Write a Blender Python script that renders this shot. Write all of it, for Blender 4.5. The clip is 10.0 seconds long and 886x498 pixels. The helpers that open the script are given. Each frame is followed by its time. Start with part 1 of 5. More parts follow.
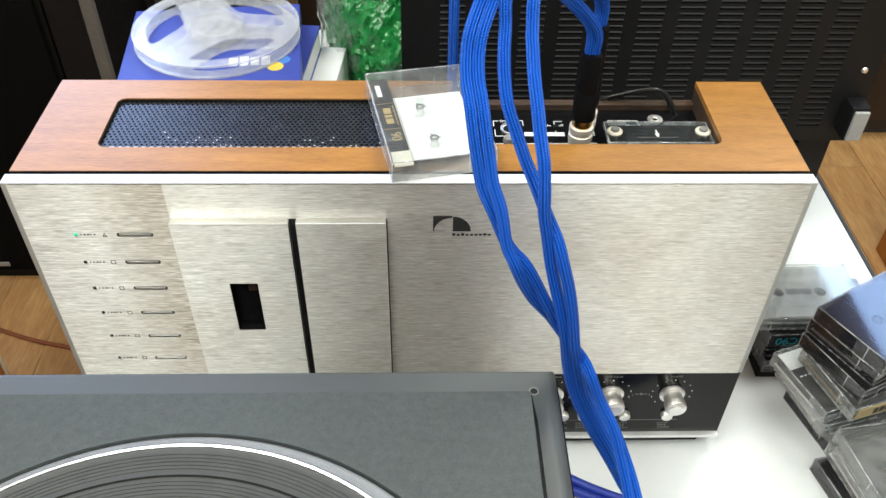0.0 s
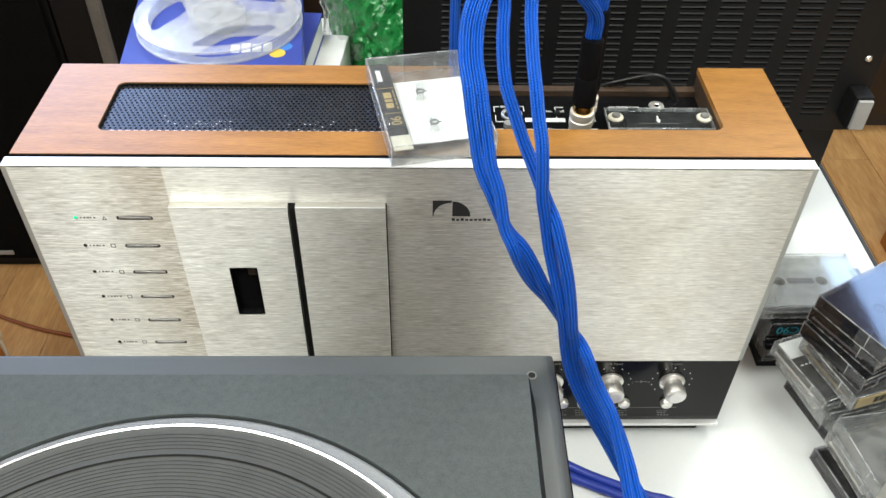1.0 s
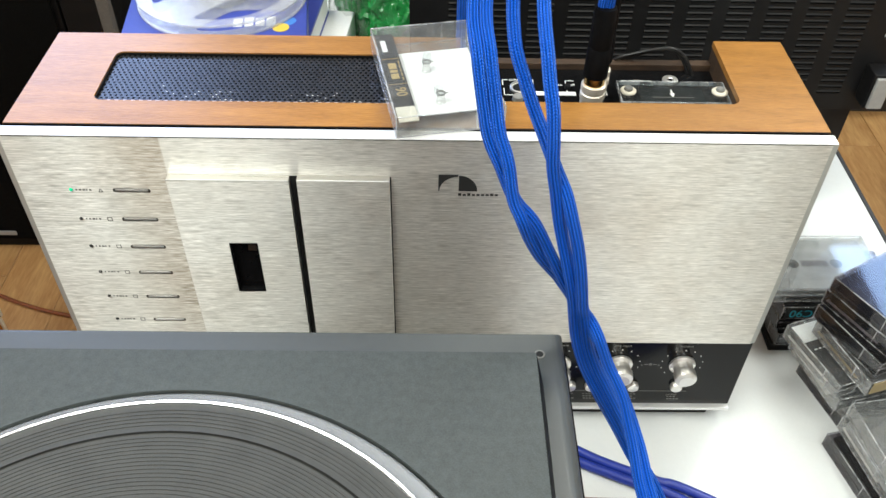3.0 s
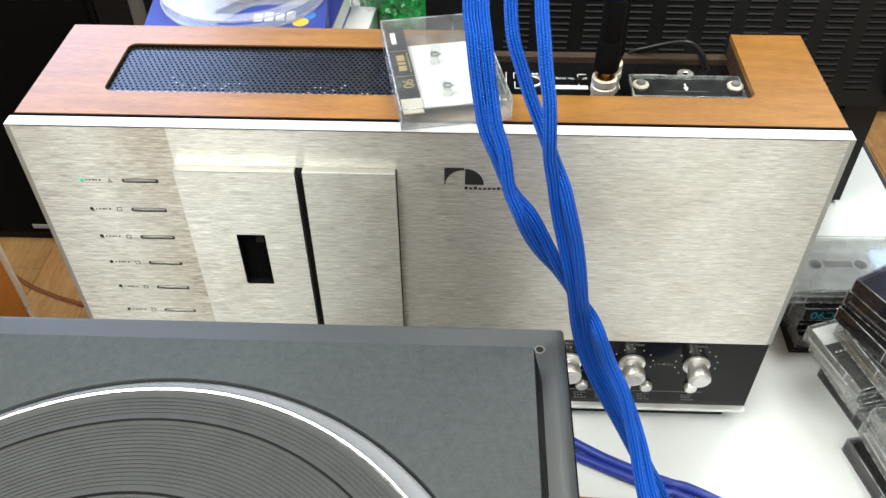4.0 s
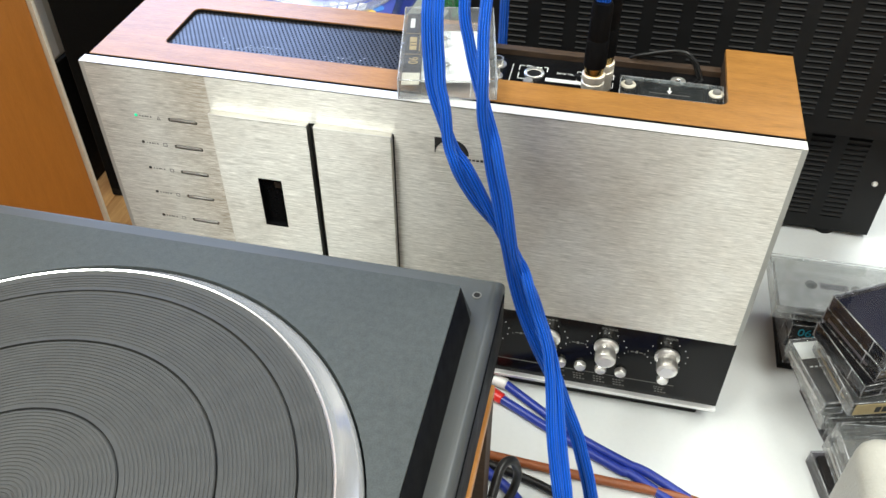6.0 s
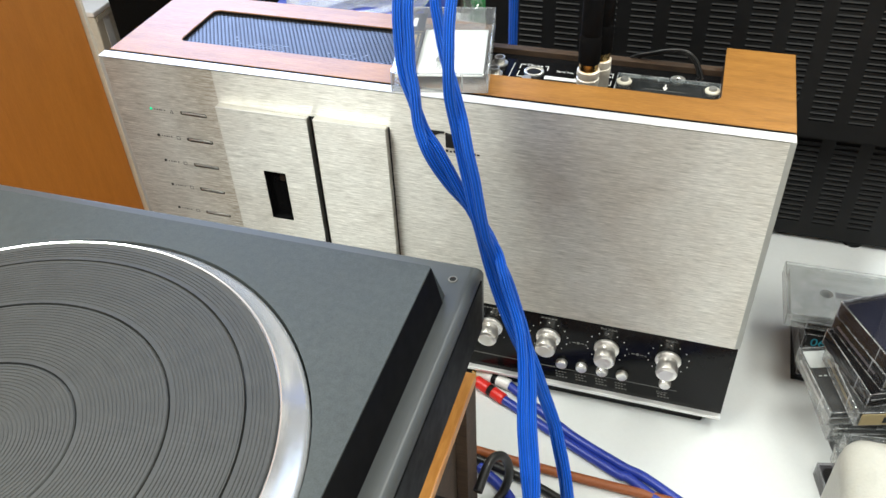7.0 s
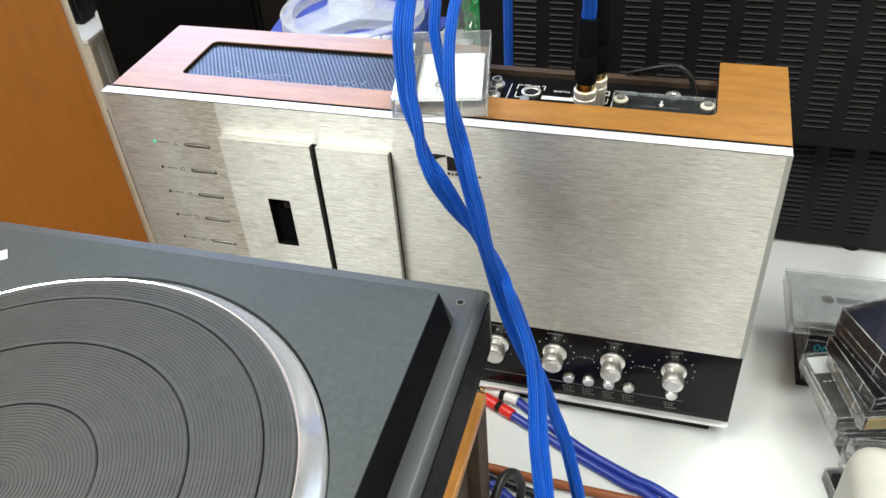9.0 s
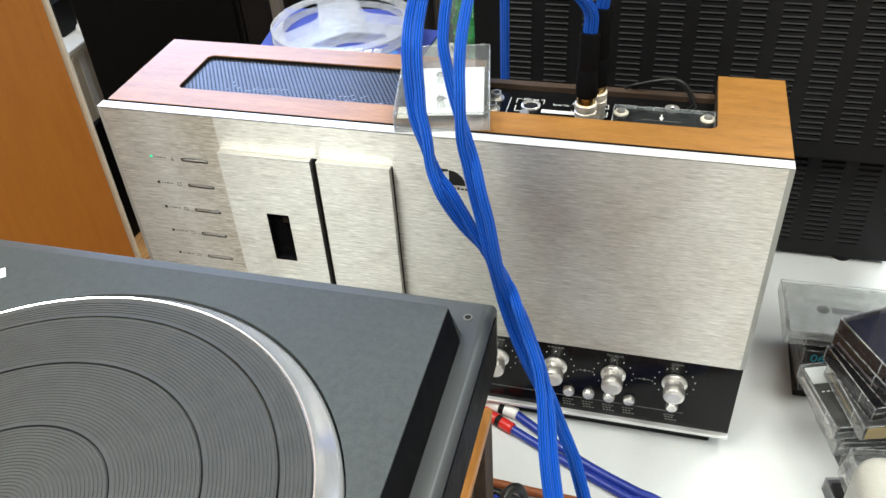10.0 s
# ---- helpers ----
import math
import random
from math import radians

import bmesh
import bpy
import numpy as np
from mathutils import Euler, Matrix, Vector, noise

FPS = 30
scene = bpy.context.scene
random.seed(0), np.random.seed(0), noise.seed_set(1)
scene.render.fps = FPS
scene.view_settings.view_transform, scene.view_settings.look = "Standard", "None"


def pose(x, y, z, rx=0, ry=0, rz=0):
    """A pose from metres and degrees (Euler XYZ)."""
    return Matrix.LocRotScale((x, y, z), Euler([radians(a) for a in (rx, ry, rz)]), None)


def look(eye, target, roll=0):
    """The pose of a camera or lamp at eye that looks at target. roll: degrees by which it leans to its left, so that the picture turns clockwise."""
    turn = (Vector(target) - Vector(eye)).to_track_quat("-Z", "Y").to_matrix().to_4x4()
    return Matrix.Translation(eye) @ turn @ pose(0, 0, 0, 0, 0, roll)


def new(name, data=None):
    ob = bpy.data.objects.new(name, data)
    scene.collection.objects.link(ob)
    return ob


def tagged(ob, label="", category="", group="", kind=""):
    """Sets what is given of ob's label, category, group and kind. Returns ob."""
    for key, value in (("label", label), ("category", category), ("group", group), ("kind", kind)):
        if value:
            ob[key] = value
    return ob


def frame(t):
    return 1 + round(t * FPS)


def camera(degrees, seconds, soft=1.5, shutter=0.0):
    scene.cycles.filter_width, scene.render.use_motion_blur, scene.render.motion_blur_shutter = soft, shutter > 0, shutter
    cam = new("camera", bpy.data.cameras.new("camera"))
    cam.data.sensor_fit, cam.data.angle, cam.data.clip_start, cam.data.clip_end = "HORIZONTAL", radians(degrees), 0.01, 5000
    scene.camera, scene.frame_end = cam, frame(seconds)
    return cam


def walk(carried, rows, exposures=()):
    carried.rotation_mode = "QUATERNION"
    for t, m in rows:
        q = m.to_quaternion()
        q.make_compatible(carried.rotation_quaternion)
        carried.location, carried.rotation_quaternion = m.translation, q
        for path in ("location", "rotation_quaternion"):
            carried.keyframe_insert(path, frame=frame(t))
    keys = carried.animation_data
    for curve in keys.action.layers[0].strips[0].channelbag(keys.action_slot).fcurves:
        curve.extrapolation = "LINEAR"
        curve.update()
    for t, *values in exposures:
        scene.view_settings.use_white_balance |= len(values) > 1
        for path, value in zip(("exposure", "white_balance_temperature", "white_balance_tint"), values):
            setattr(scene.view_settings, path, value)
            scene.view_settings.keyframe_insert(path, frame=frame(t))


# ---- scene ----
cam = camera(55.5, 10.0)
PATH = [
    (0.0, (0.2639, -0.4248, 0.6147), (0.3171, 1.0453, -0.7404), 1.27),
    (0.5, (0.2669, -0.4274, 0.6129), (0.3117, 1.0383, -0.7472), 1.21),
    (1.0, (0.2673, -0.4282, 0.6102), (0.3100, 1.0311, -0.7567), 1.29),
    (1.5, (0.2667, -0.4270, 0.6070), (0.3087, 1.0244, -0.7684), 1.45),
    (2.0, (0.2674, -0.4262, 0.6022), (0.3032, 1.0207, -0.7781), 1.37),
    (2.5, (0.2626, -0.4232, 0.5981), (0.3065, 1.0154, -0.7906), 1.69),
    (4.0, (0.2871, -0.4201, 0.5872), (0.2328, 1.0173, -0.8025), -0.21),
    (4.5, (0.2912, -0.4319, 0.5877), (0.1953, 1.0176, -0.7870), -0.84),
    (5.0, (0.2995, -0.4731, 0.5866), (0.1893, 1.0287, -0.7296), -0.51),
    (5.5, (0.3332, -0.4866, 0.5963), (0.1395, 0.9963, -0.7316), 0.06),
    (5.7, (0.3568, -0.4867, 0.6070), (0.1088, 0.9577, -0.7540), -0.03),
    (6.8, (0.4413, -0.4959, 0.5812), (-0.0263, 0.9542, -0.7145), -1.70),
    (7.0, (0.4501, -0.4980, 0.5843), (-0.0451, 0.9471, -0.7066), -2.75),
    (7.5, (0.4554, -0.4986, 0.5873), (-0.0578, 0.9449, -0.6984), -3.98),
    (8.0, (0.4595, -0.4988, 0.5911), (-0.0685, 0.9430, -0.6905), -4.94),
    (8.5, (0.4537, -0.4992, 0.5952), (-0.0600, 0.9488, -0.6852), -4.96),
    (9.0, (0.4457, -0.4994, 0.5975), (-0.0478, 0.9600, -0.6778), -4.65),
    (9.5, (0.4371, -0.5003, 0.5987), (-0.0343, 0.9743, -0.6675), -4.20),
    (10.0, (0.4269, -0.5011, 0.5990), (-0.0185, 0.9885, -0.6590), -3.79),
]
walk(cam, [(t, look(eye, target, roll)) for t, eye, target, roll in PATH])

# ---- world and lamps ----
TABLE, FLOOR, CEIL = -0.012, -0.72, 1.88
world = bpy.data.worlds.new("room_air")
scene.world = world
world.use_nodes = True
world.node_tree.nodes["Background"].inputs[0].default_value = (0.75, 0.85, 1.0, 1)
world.node_tree.nodes["Background"].inputs[1].default_value = 0.05


def area(name, eye, target, sx, sy, watts, colour):
    la = bpy.data.lights.new(name, "AREA")
    la.shape, la.size, la.size_y, la.energy, la.color = "RECTANGLE", sx, sy, watts, colour
    ob = new(name, la)
    ob.matrix_world = look(eye, target)
    return ob


TUBE = (0.965, 1.0, 0.93)
area("ceiling_tube", (1.05, 0.75, CEIL - 0.08), (1.05, 0.75, 0), 0.30, 1.3, 30, TUBE)
area("ceiling_tube", (-0.52, -0.58, CEIL - 0.08), (-0.52, -0.58, 0), 0.76, 1.3, 54, TUBE)
area("ceiling_tube", (1.0, -1.02, CEIL - 0.08), (1.0, -1.02, 0), 0.50, 1.3, 23, TUBE)
area("window_light", (-1.385, 2.36, 1.40), (-1.385, 0.0, 1.40), 1.49, 0.80, 52, (0.42, 0.58, 1.0))
# unseen bluish panel, added for the reflection on the top cassette case
area("blue_reflection_panel", (2.18, 1.66, CEIL - 0.08), (2.18, 1.66, 0), 0.68, 0.62, 11, (0.40, 0.62, 1.0))


# ---- materials ----
def mat(name, colour, rough=0.5, metal=0.0, var=0.12, scale=30.0, bump=0.0, stretch=(1, 1, 1), fine=6.0, spec=0.5,
        aniso=0.0, coat=0.0, alpha=1.0, trans=0.0, rvar=0.1, emit=None):
    m = bpy.data.materials.new(name)
    m.use_nodes = True
    nt = m.node_tree
    b = nt.nodes["Principled BSDF"]
    N, L = nt.nodes.new, nt.links.new
    tc, mp = N("ShaderNodeTexCoord"), N("ShaderNodeMapping")
    L(tc.outputs["Object"], mp.inputs[0])
    mp.inputs["Scale"].default_value = stretch
    n1, n2 = N("ShaderNodeTexNoise"), N("ShaderNodeTexNoise")
    for n, s in ((n1, scale), (n2, scale * fine)):
        L(mp.outputs[0], n.inputs["Vector"])
        n.inputs["Scale"].default_value, n.inputs["Detail"].default_value = s, 4
    mix = N("ShaderNodeMath")
    mix.operation = "ADD"
    L(n1.outputs[0], mix.inputs[0])
    L(n2.outputs[0], mix.inputs[1])
    cr = N("ShaderNodeMapRange")
    L(mix.outputs[0], cr.inputs[0])
    cr.inputs[1].default_value, cr.inputs[2].default_value = 0.6, 1.4
    cr.inputs[3].default_value, cr.inputs[4].default_value = 1 - var, 1 + var
    hv = N("ShaderNodeHueSaturation")
    hv.inputs["Color"].default_value = (*colour, 1)
    L(cr.outputs[0], hv.inputs["Value"])
    L(hv.outputs[0], b.inputs["Base Color"])
    rr = N("ShaderNodeMapRange")
    L(n1.outputs[0], rr.inputs[0])
    rr.inputs[1].default_value, rr.inputs[2].default_value = 0.3, 0.7
    rr.inputs[3].default_value, rr.inputs[4].default_value = max(0.0, rough * (1 - rvar)), min(1, rough * (1 + rvar))
    L(rr.outputs[0], b.inputs["Roughness"])
    b.inputs["Metallic"].default_value = metal
    b.inputs["Specular IOR Level"].default_value = spec
    b.inputs["Coat Weight"].default_value = coat
    b.inputs["Coat Roughness"].default_value = 0.15
    b.inputs["Transmission Weight"].default_value = trans
    b.inputs["Alpha"].default_value = alpha
    if aniso:
        b.inputs["Anisotropic"].default_value = aniso
        tg = N("ShaderNodeCombineXYZ")
        tg.inputs[2].default_value = 1.0
        L(tg.outputs[0], b.inputs["Tangent"])
    if emit:
        b.inputs["Emission Color"].default_value = (*emit[0], 1)
        b.inputs["Emission Strength"].default_value = emit[1]
    if bump:
        bp = N("ShaderNodeBump")
        bp.inputs["Strength"].default_value = 1.0
        bp.inputs["Distance"].default_value = bump
        L(n2.outputs[0], bp.inputs["Height"])
        L(bp.outputs[0], b.inputs["Normal"])
    return m


def wood(name, dark, light, scale=1.0, rough=0.4, coat=0.2, axis=0):
    """Veneer with its grain along one axis (0: x, 1: y, 2: z)."""
    m = bpy.data.materials.new(name)
    m.use_nodes = True
    nt = m.node_tree
    b = nt.nodes["Principled BSDF"]
    N, L = nt.nodes.new, nt.links.new
    tc, mp, oi = N("ShaderNodeTexCoord"), N("ShaderNodeMapping"), N("ShaderNodeObjectInfo")
    L(tc.outputs["Object"], mp.inputs[0])
    s = [1.0, 1.0, 1.0]
    s[axis] = 0.16
    mp.inputs["Scale"].default_value = s
    sh = N("ShaderNodeVectorMath")
    sh.operation = "MULTIPLY"
    L(oi.outputs["Random"], sh.inputs[0])
    sh.inputs[1].default_value = (9, 7, 5)
    L(sh.outputs[0], mp.inputs["Location"])
    n1, n2, n3 = (N("ShaderNodeTexNoise") for _ in range(3))
    for n, k, d in ((n1, 60 * scale, 5), (n2, 500 * scale, 3), (n3, 9 * scale, 2)):
        L(mp.outputs[0], n.inputs["Vector"])
        n.inputs["Scale"].default_value, n.inputs["Detail"].default_value = k, d
        n.inputs["Distortion"].default_value = 0.5
    a1, a2 = N("ShaderNodeMath"), N("ShaderNodeMath")
    a1.operation, a2.operation = "MULTIPLY_ADD", "MULTIPLY_ADD"
    L(n2.outputs[0], a1.inputs[0])
    a1.inputs[1].default_value = 0.85
    L(n1.outputs[0], a1.inputs[2])
    L(n3.outputs[0], a2.inputs[0])
    a2.inputs[1].default_value = 0.3
    L(a1.outputs[0], a2.inputs[2])
    rp = N("ShaderNodeValToRGB")
    mr = N("ShaderNodeMapRange")
    L(a2.outputs[0], mr.inputs[0])
    mr.inputs[1].default_value, mr.inputs[2].default_value = 0.74, 1.42
    L(mr.outputs[0], rp.inputs[0])
    rp.color_ramp.elements[0].position, rp.color_ramp.elements[1].position = 0.1, 0.9
    rp.color_ramp.elements[0].color, rp.color_ramp.elements[1].color = (*dark, 1), (*light, 1)
    hv, rv = N("ShaderNodeHueSaturation"), N("ShaderNodeMapRange")
    L(oi.outputs["Random"], rv.inputs[0])
    rv.inputs[3].default_value, rv.inputs[4].default_value = 0.88, 1.12
    L(rv.outputs[0], hv.inputs["Value"])
    L(rp.outputs[0], hv.inputs["Color"])
    L(hv.outputs[0], b.inputs["Base Color"])
    b.inputs["Roughness"].default_value = rough
    b.inputs["Coat Weight"].default_value = coat
    b.inputs["Coat Roughness"].default_value = 0.25
    bp = N("ShaderNodeBump")
    bp.inputs["Distance"].default_value = 0.0002
    L(n2.outputs[0], bp.inputs["Height"])
    L(bp.outputs[0], b.inputs["Normal"])
    return m


def glassy(name, tint, rough=0.06, clear=0.8, uneven=0.4):
    """Thin clear plastic: sees through straight, with a gloss on it."""
    m = bpy.data.materials.new(name)
    m.use_nodes = True
    nt = m.node_tree
    nt.nodes.remove(nt.nodes["Principled BSDF"])
    N, L = nt.nodes.new, nt.links.new
    out = nt.nodes["Material Output"]
    tr, gl, df, m1, m2 = N("ShaderNodeBsdfTransparent"), N("ShaderNodeBsdfGlossy"), N("ShaderNodeBsdfDiffuse"), N("ShaderNodeMixShader"), N("ShaderNodeMixShader")
    tr.inputs[0].default_value = (*tint, 1)
    df.inputs[0].default_value = (0.86, 0.87, 0.88, 1)
    gl.inputs["Roughness"].default_value = rough
    no = N("ShaderNodeTexNoise")
    no.inputs["Scale"].default_value, no.inputs["Detail"].default_value = 90, 5
    tc = N("ShaderNodeTexCoord")
    L(tc.outputs["Object"], no.inputs["Vector"])
    mr = N("ShaderNodeMapRange")
    L(no.outputs[0], mr.inputs[0])
    mr.inputs[1].default_value, mr.inputs[2].default_value = 0.35, 0.75
    mr.inputs[3].default_value, mr.inputs[4].default_value = (1 - clear) * (1 - uneven), (1 - clear) * (1 + uneven)
    L(mr.outputs[0], m1.inputs[0])
    L(tr.outputs[0], m1.inputs[1])
    L(df.outputs[0], m1.inputs[2])
    lw, pw, ma = N("ShaderNodeLayerWeight"), N("ShaderNodeMath"), N("ShaderNodeMath")
    pw.operation, ma.operation = "POWER", "MULTIPLY_ADD"
    L(lw.outputs["Facing"], pw.inputs[0])
    pw.inputs[1].default_value = 4.0
    L(pw.outputs[0], ma.inputs[0])
    ma.inputs[1].default_value, ma.inputs[2].default_value = 0.8, 0.05
    L(ma.outputs[0], m2.inputs[0])
    L(m1.outputs[0], m2.inputs[1])
    L(gl.outputs[0], m2.inputs[2])
    L(m2.outputs[0], out.inputs[0])
    return m


def braid(name, colour):
    m = mat(name, colour, 0.36, var=0.18, scale=60, spec=0.9)
    m.node_tree.nodes["Principled BSDF"].inputs["Specular Tint"].default_value = (0.30, 0.58, 1.0, 1)
    nt = m.node_tree
    N, L = nt.nodes.new, nt.links.new
    b = nt.nodes["Principled BSDF"]
    uv = N("ShaderNodeUVMap")
    sep = N("ShaderNodeSeparateXYZ")
    L(uv.outputs[0], sep.inputs[0])
    def op(kind, a, b, c=None):
        k = N("ShaderNodeMath")
        k.operation = kind
        for q, v in enumerate((a, b, c)):
            if v is None:
                continue
            if isinstance(v, (int, float)):
                k.inputs[q].default_value = v
            else:
                L(v, k.inputs[q])
        return k.outputs[0]
    col = op("PINGPONG", op("MULTIPLY", sep.outputs[0], 6.0), 0.5)
    lean = op("MULTIPLY", col, 10.0)
    stitch = op("SINE", op("MULTIPLY_ADD", sep.outputs[1], 4400.0, lean), 0)
    ridge = op("SINE", op("MULTIPLY", col, 6.2832), 0)
    mx_ = op("ADD", op("MULTIPLY", stitch, 0.22), op("MULTIPLY", ridge, 1.0))
    bp = N("ShaderNodeBump")
    bp.inputs["Distance"].default_value = 0.0009
    L(mx_, bp.inputs["Height"])
    L(bp.outputs[0], b.inputs["Normal"])
    # shade in the weave's grooves is put into the colour, ridges lightened
    hue = [n for n in nt.nodes if n.type == "HUE_SAT"][0]
    mr = N("ShaderNodeMapRange")
    L(mx_, mr.inputs[0])
    mr.inputs[1].default_value, mr.inputs[2].default_value = -0.3, 1.1
    mr.inputs[3].default_value, mr.inputs[4].default_value = 0.14, 1.36
    L(mr.outputs[0], hue.inputs["Value"])
    return m


def brushed(name):
    """Satin aluminium, brushed along x, with a little brown grime and a painted reflection beside the door."""
    m = mat(name, (0.72, 0.71, 0.67), 0.44, 0.93, aniso=0.97)
    nt = m.node_tree
    N, L = nt.nodes.new, nt.links.new
    b = nt.nodes["Principled BSDF"]
    tc = N("ShaderNodeTexCoord")
    total = None
    for sx, sz, wt in ((24, 700, 0.26), (60, 1400, 0.52), (150, 2600, 0.52)):
        mp, n = N("ShaderNodeMapping"), N("ShaderNodeTexNoise")
        mp.inputs["Scale"].default_value = (sx, 1, sz)
        L(tc.outputs["Object"], mp.inputs[0])
        L(mp.outputs[0], n.inputs["Vector"])
        n.inputs["Scale"].default_value, n.inputs["Detail"].default_value = 1.0, 2
        k = N("ShaderNodeMath")
        k.operation = "MULTIPLY_ADD"
        L(n.outputs[0], k.inputs[0])
        k.inputs[1].default_value = wt
        if total:
            L(total.outputs[0], k.inputs[2])
        else:
            k.inputs[2].default_value = 0.0
        total = k
    rp = N("ShaderNodeValToRGB")
    mr = N("ShaderNodeMapRange")
    L(total.outputs[0], mr.inputs[0])
    mr.inputs[1].default_value, mr.inputs[2].default_value = 0.42, 0.88
    L(mr.outputs[0], rp.inputs[0])
    rp.color_ramp.elements[0].color = (0.42, 0.412, 0.372, 1)
    rp.color_ramp.elements[1].color = (1.0, 0.99, 0.945, 1)
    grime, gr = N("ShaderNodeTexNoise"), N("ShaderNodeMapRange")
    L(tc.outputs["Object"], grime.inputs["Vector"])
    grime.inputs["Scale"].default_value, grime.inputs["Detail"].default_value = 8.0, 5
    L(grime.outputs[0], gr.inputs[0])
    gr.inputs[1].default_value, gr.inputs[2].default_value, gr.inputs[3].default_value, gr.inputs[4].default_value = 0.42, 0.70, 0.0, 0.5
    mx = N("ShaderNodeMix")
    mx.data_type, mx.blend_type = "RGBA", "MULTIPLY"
    # browner towards the door: stain by the keys plus a reflection put into colour
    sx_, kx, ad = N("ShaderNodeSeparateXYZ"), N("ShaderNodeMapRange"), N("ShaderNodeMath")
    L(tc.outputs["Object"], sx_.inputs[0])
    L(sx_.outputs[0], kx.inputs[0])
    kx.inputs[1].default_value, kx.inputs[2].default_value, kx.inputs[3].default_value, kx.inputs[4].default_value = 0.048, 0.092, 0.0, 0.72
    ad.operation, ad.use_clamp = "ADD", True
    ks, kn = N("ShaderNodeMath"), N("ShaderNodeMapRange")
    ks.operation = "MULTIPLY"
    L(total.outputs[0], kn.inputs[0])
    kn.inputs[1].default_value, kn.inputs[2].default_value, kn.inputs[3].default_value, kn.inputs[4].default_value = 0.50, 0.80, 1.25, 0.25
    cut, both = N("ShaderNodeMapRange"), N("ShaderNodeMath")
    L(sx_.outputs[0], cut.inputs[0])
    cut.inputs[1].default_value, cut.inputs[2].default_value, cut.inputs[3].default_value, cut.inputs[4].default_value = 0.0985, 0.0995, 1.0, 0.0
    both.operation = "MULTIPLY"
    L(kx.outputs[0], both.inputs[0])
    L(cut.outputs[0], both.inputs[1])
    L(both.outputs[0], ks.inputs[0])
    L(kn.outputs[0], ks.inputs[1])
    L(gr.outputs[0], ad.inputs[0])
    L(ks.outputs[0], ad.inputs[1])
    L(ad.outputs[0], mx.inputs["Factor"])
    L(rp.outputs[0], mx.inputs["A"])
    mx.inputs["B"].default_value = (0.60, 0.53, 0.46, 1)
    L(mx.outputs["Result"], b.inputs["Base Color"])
    rr = N("ShaderNodeMapRange")
    L(total.outputs[0], rr.inputs[0])
    rr.inputs[1].default_value, rr.inputs[2].default_value, rr.inputs[3].default_value, rr.inputs[4].default_value = 0.42, 0.88, 0.40, 0.56
    L(rr.outputs[0], b.inputs["Roughness"])
    return m


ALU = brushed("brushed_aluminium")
ALU_EDGE = mat("polished_aluminium_edge", (0.86, 0.86, 0.85), 0.5, 0.7, var=0.04, scale=60)
BRUSHED_EDGE = mat("brushed_upper_edge", (0.74, 0.73, 0.69), 0.30, 0.96, var=0.10, scale=90, stretch=(0.2, 4, 4))
CHAMFER = mat("satin_chamfer", (0.42, 0.43, 0.41), 0.5, 0.35, var=0.06, scale=60)
NICKEL = mat("nickel", (0.88, 0.86, 0.82), 0.36, 0.9, var=0.05, scale=200)
PLUG_METAL = mat("satin_plug_metal", (0.86, 0.80, 0.70), 0.50, 0.75, var=0.06, scale=150)
PLATTER = mat("polished_platter", (0.95, 0.95, 0.96), 0.22, 0.76, var=0.015, scale=40)
CHROME = mat("chrome", (0.86, 0.87, 0.88), 0.16, 1.0, var=0.04, scale=60)
GOLD = mat("gold_plate", (0.85, 0.58, 0.25), 0.22, 1.0, var=0.1, scale=200)
BLACK = mat("black_lacquer", (0.006, 0.006, 0.0065), 0.14, var=0.2, scale=80, spec=0.16)
BLACK_MATT = mat("black_matt_plastic", (0.005, 0.005, 0.0055), 0.6, var=0.25, scale=120, bump=0.00005, spec=0.2)
BLACK_SHEET = mat("black_painted_steel", (0.0090, 0.0090, 0.0094), 0.45, var=0.2, scale=40, bump=0.00006, fine=30, spec=0.20)
# near-black for gaps, wells and insides: their shade as a colour
VOID = mat("shade_black", (0.006, 0.006, 0.006), 0.9)
MESH_STEEL = mat("dark_perforated_steel", (0.058, 0.060, 0.065), 0.34, 0.8, var=0.2, scale=60)
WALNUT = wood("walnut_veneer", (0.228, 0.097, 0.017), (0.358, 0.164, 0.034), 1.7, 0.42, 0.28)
# much darker walnut tone for inner, sunken and lower faces
WALNUT_DARK = wood("dark_walnut", (0.022, 0.012, 0.006), (0.066, 0.036, 0.018), 1.0, 0.75, 0.0)
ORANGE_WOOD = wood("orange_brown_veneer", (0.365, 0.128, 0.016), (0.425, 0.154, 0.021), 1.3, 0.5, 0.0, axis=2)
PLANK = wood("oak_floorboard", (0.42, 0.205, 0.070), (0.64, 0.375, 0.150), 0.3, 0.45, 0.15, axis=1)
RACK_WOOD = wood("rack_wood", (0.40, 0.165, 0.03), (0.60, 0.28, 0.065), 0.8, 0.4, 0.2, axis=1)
TABLE_WHITE = mat("white_laminate", (0.66, 0.68, 0.68), 0.20, var=0.025, scale=14, fine=20)
EDGE_DARK = mat("dark_edge_band", (0.03, 0.03, 0.032), 0.5)
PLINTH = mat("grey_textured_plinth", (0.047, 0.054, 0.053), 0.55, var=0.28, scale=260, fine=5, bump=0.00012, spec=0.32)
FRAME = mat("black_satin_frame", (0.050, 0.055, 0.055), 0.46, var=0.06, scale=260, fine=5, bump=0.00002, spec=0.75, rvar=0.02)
# near-black of the boots; on the turntable's sides it is shade put into colour
BOOT_AND_SHADE_BLACK = mat("boot_and_shaded_side_black", (0.004, 0.004, 0.0045), 0.5, var=0.2, scale=100, spec=0.06)
RUBBER = mat("dark_rubber_mat", (0.044, 0.045, 0.043), 0.54, var=0.2, scale=90, fine=12, spec=0.36)
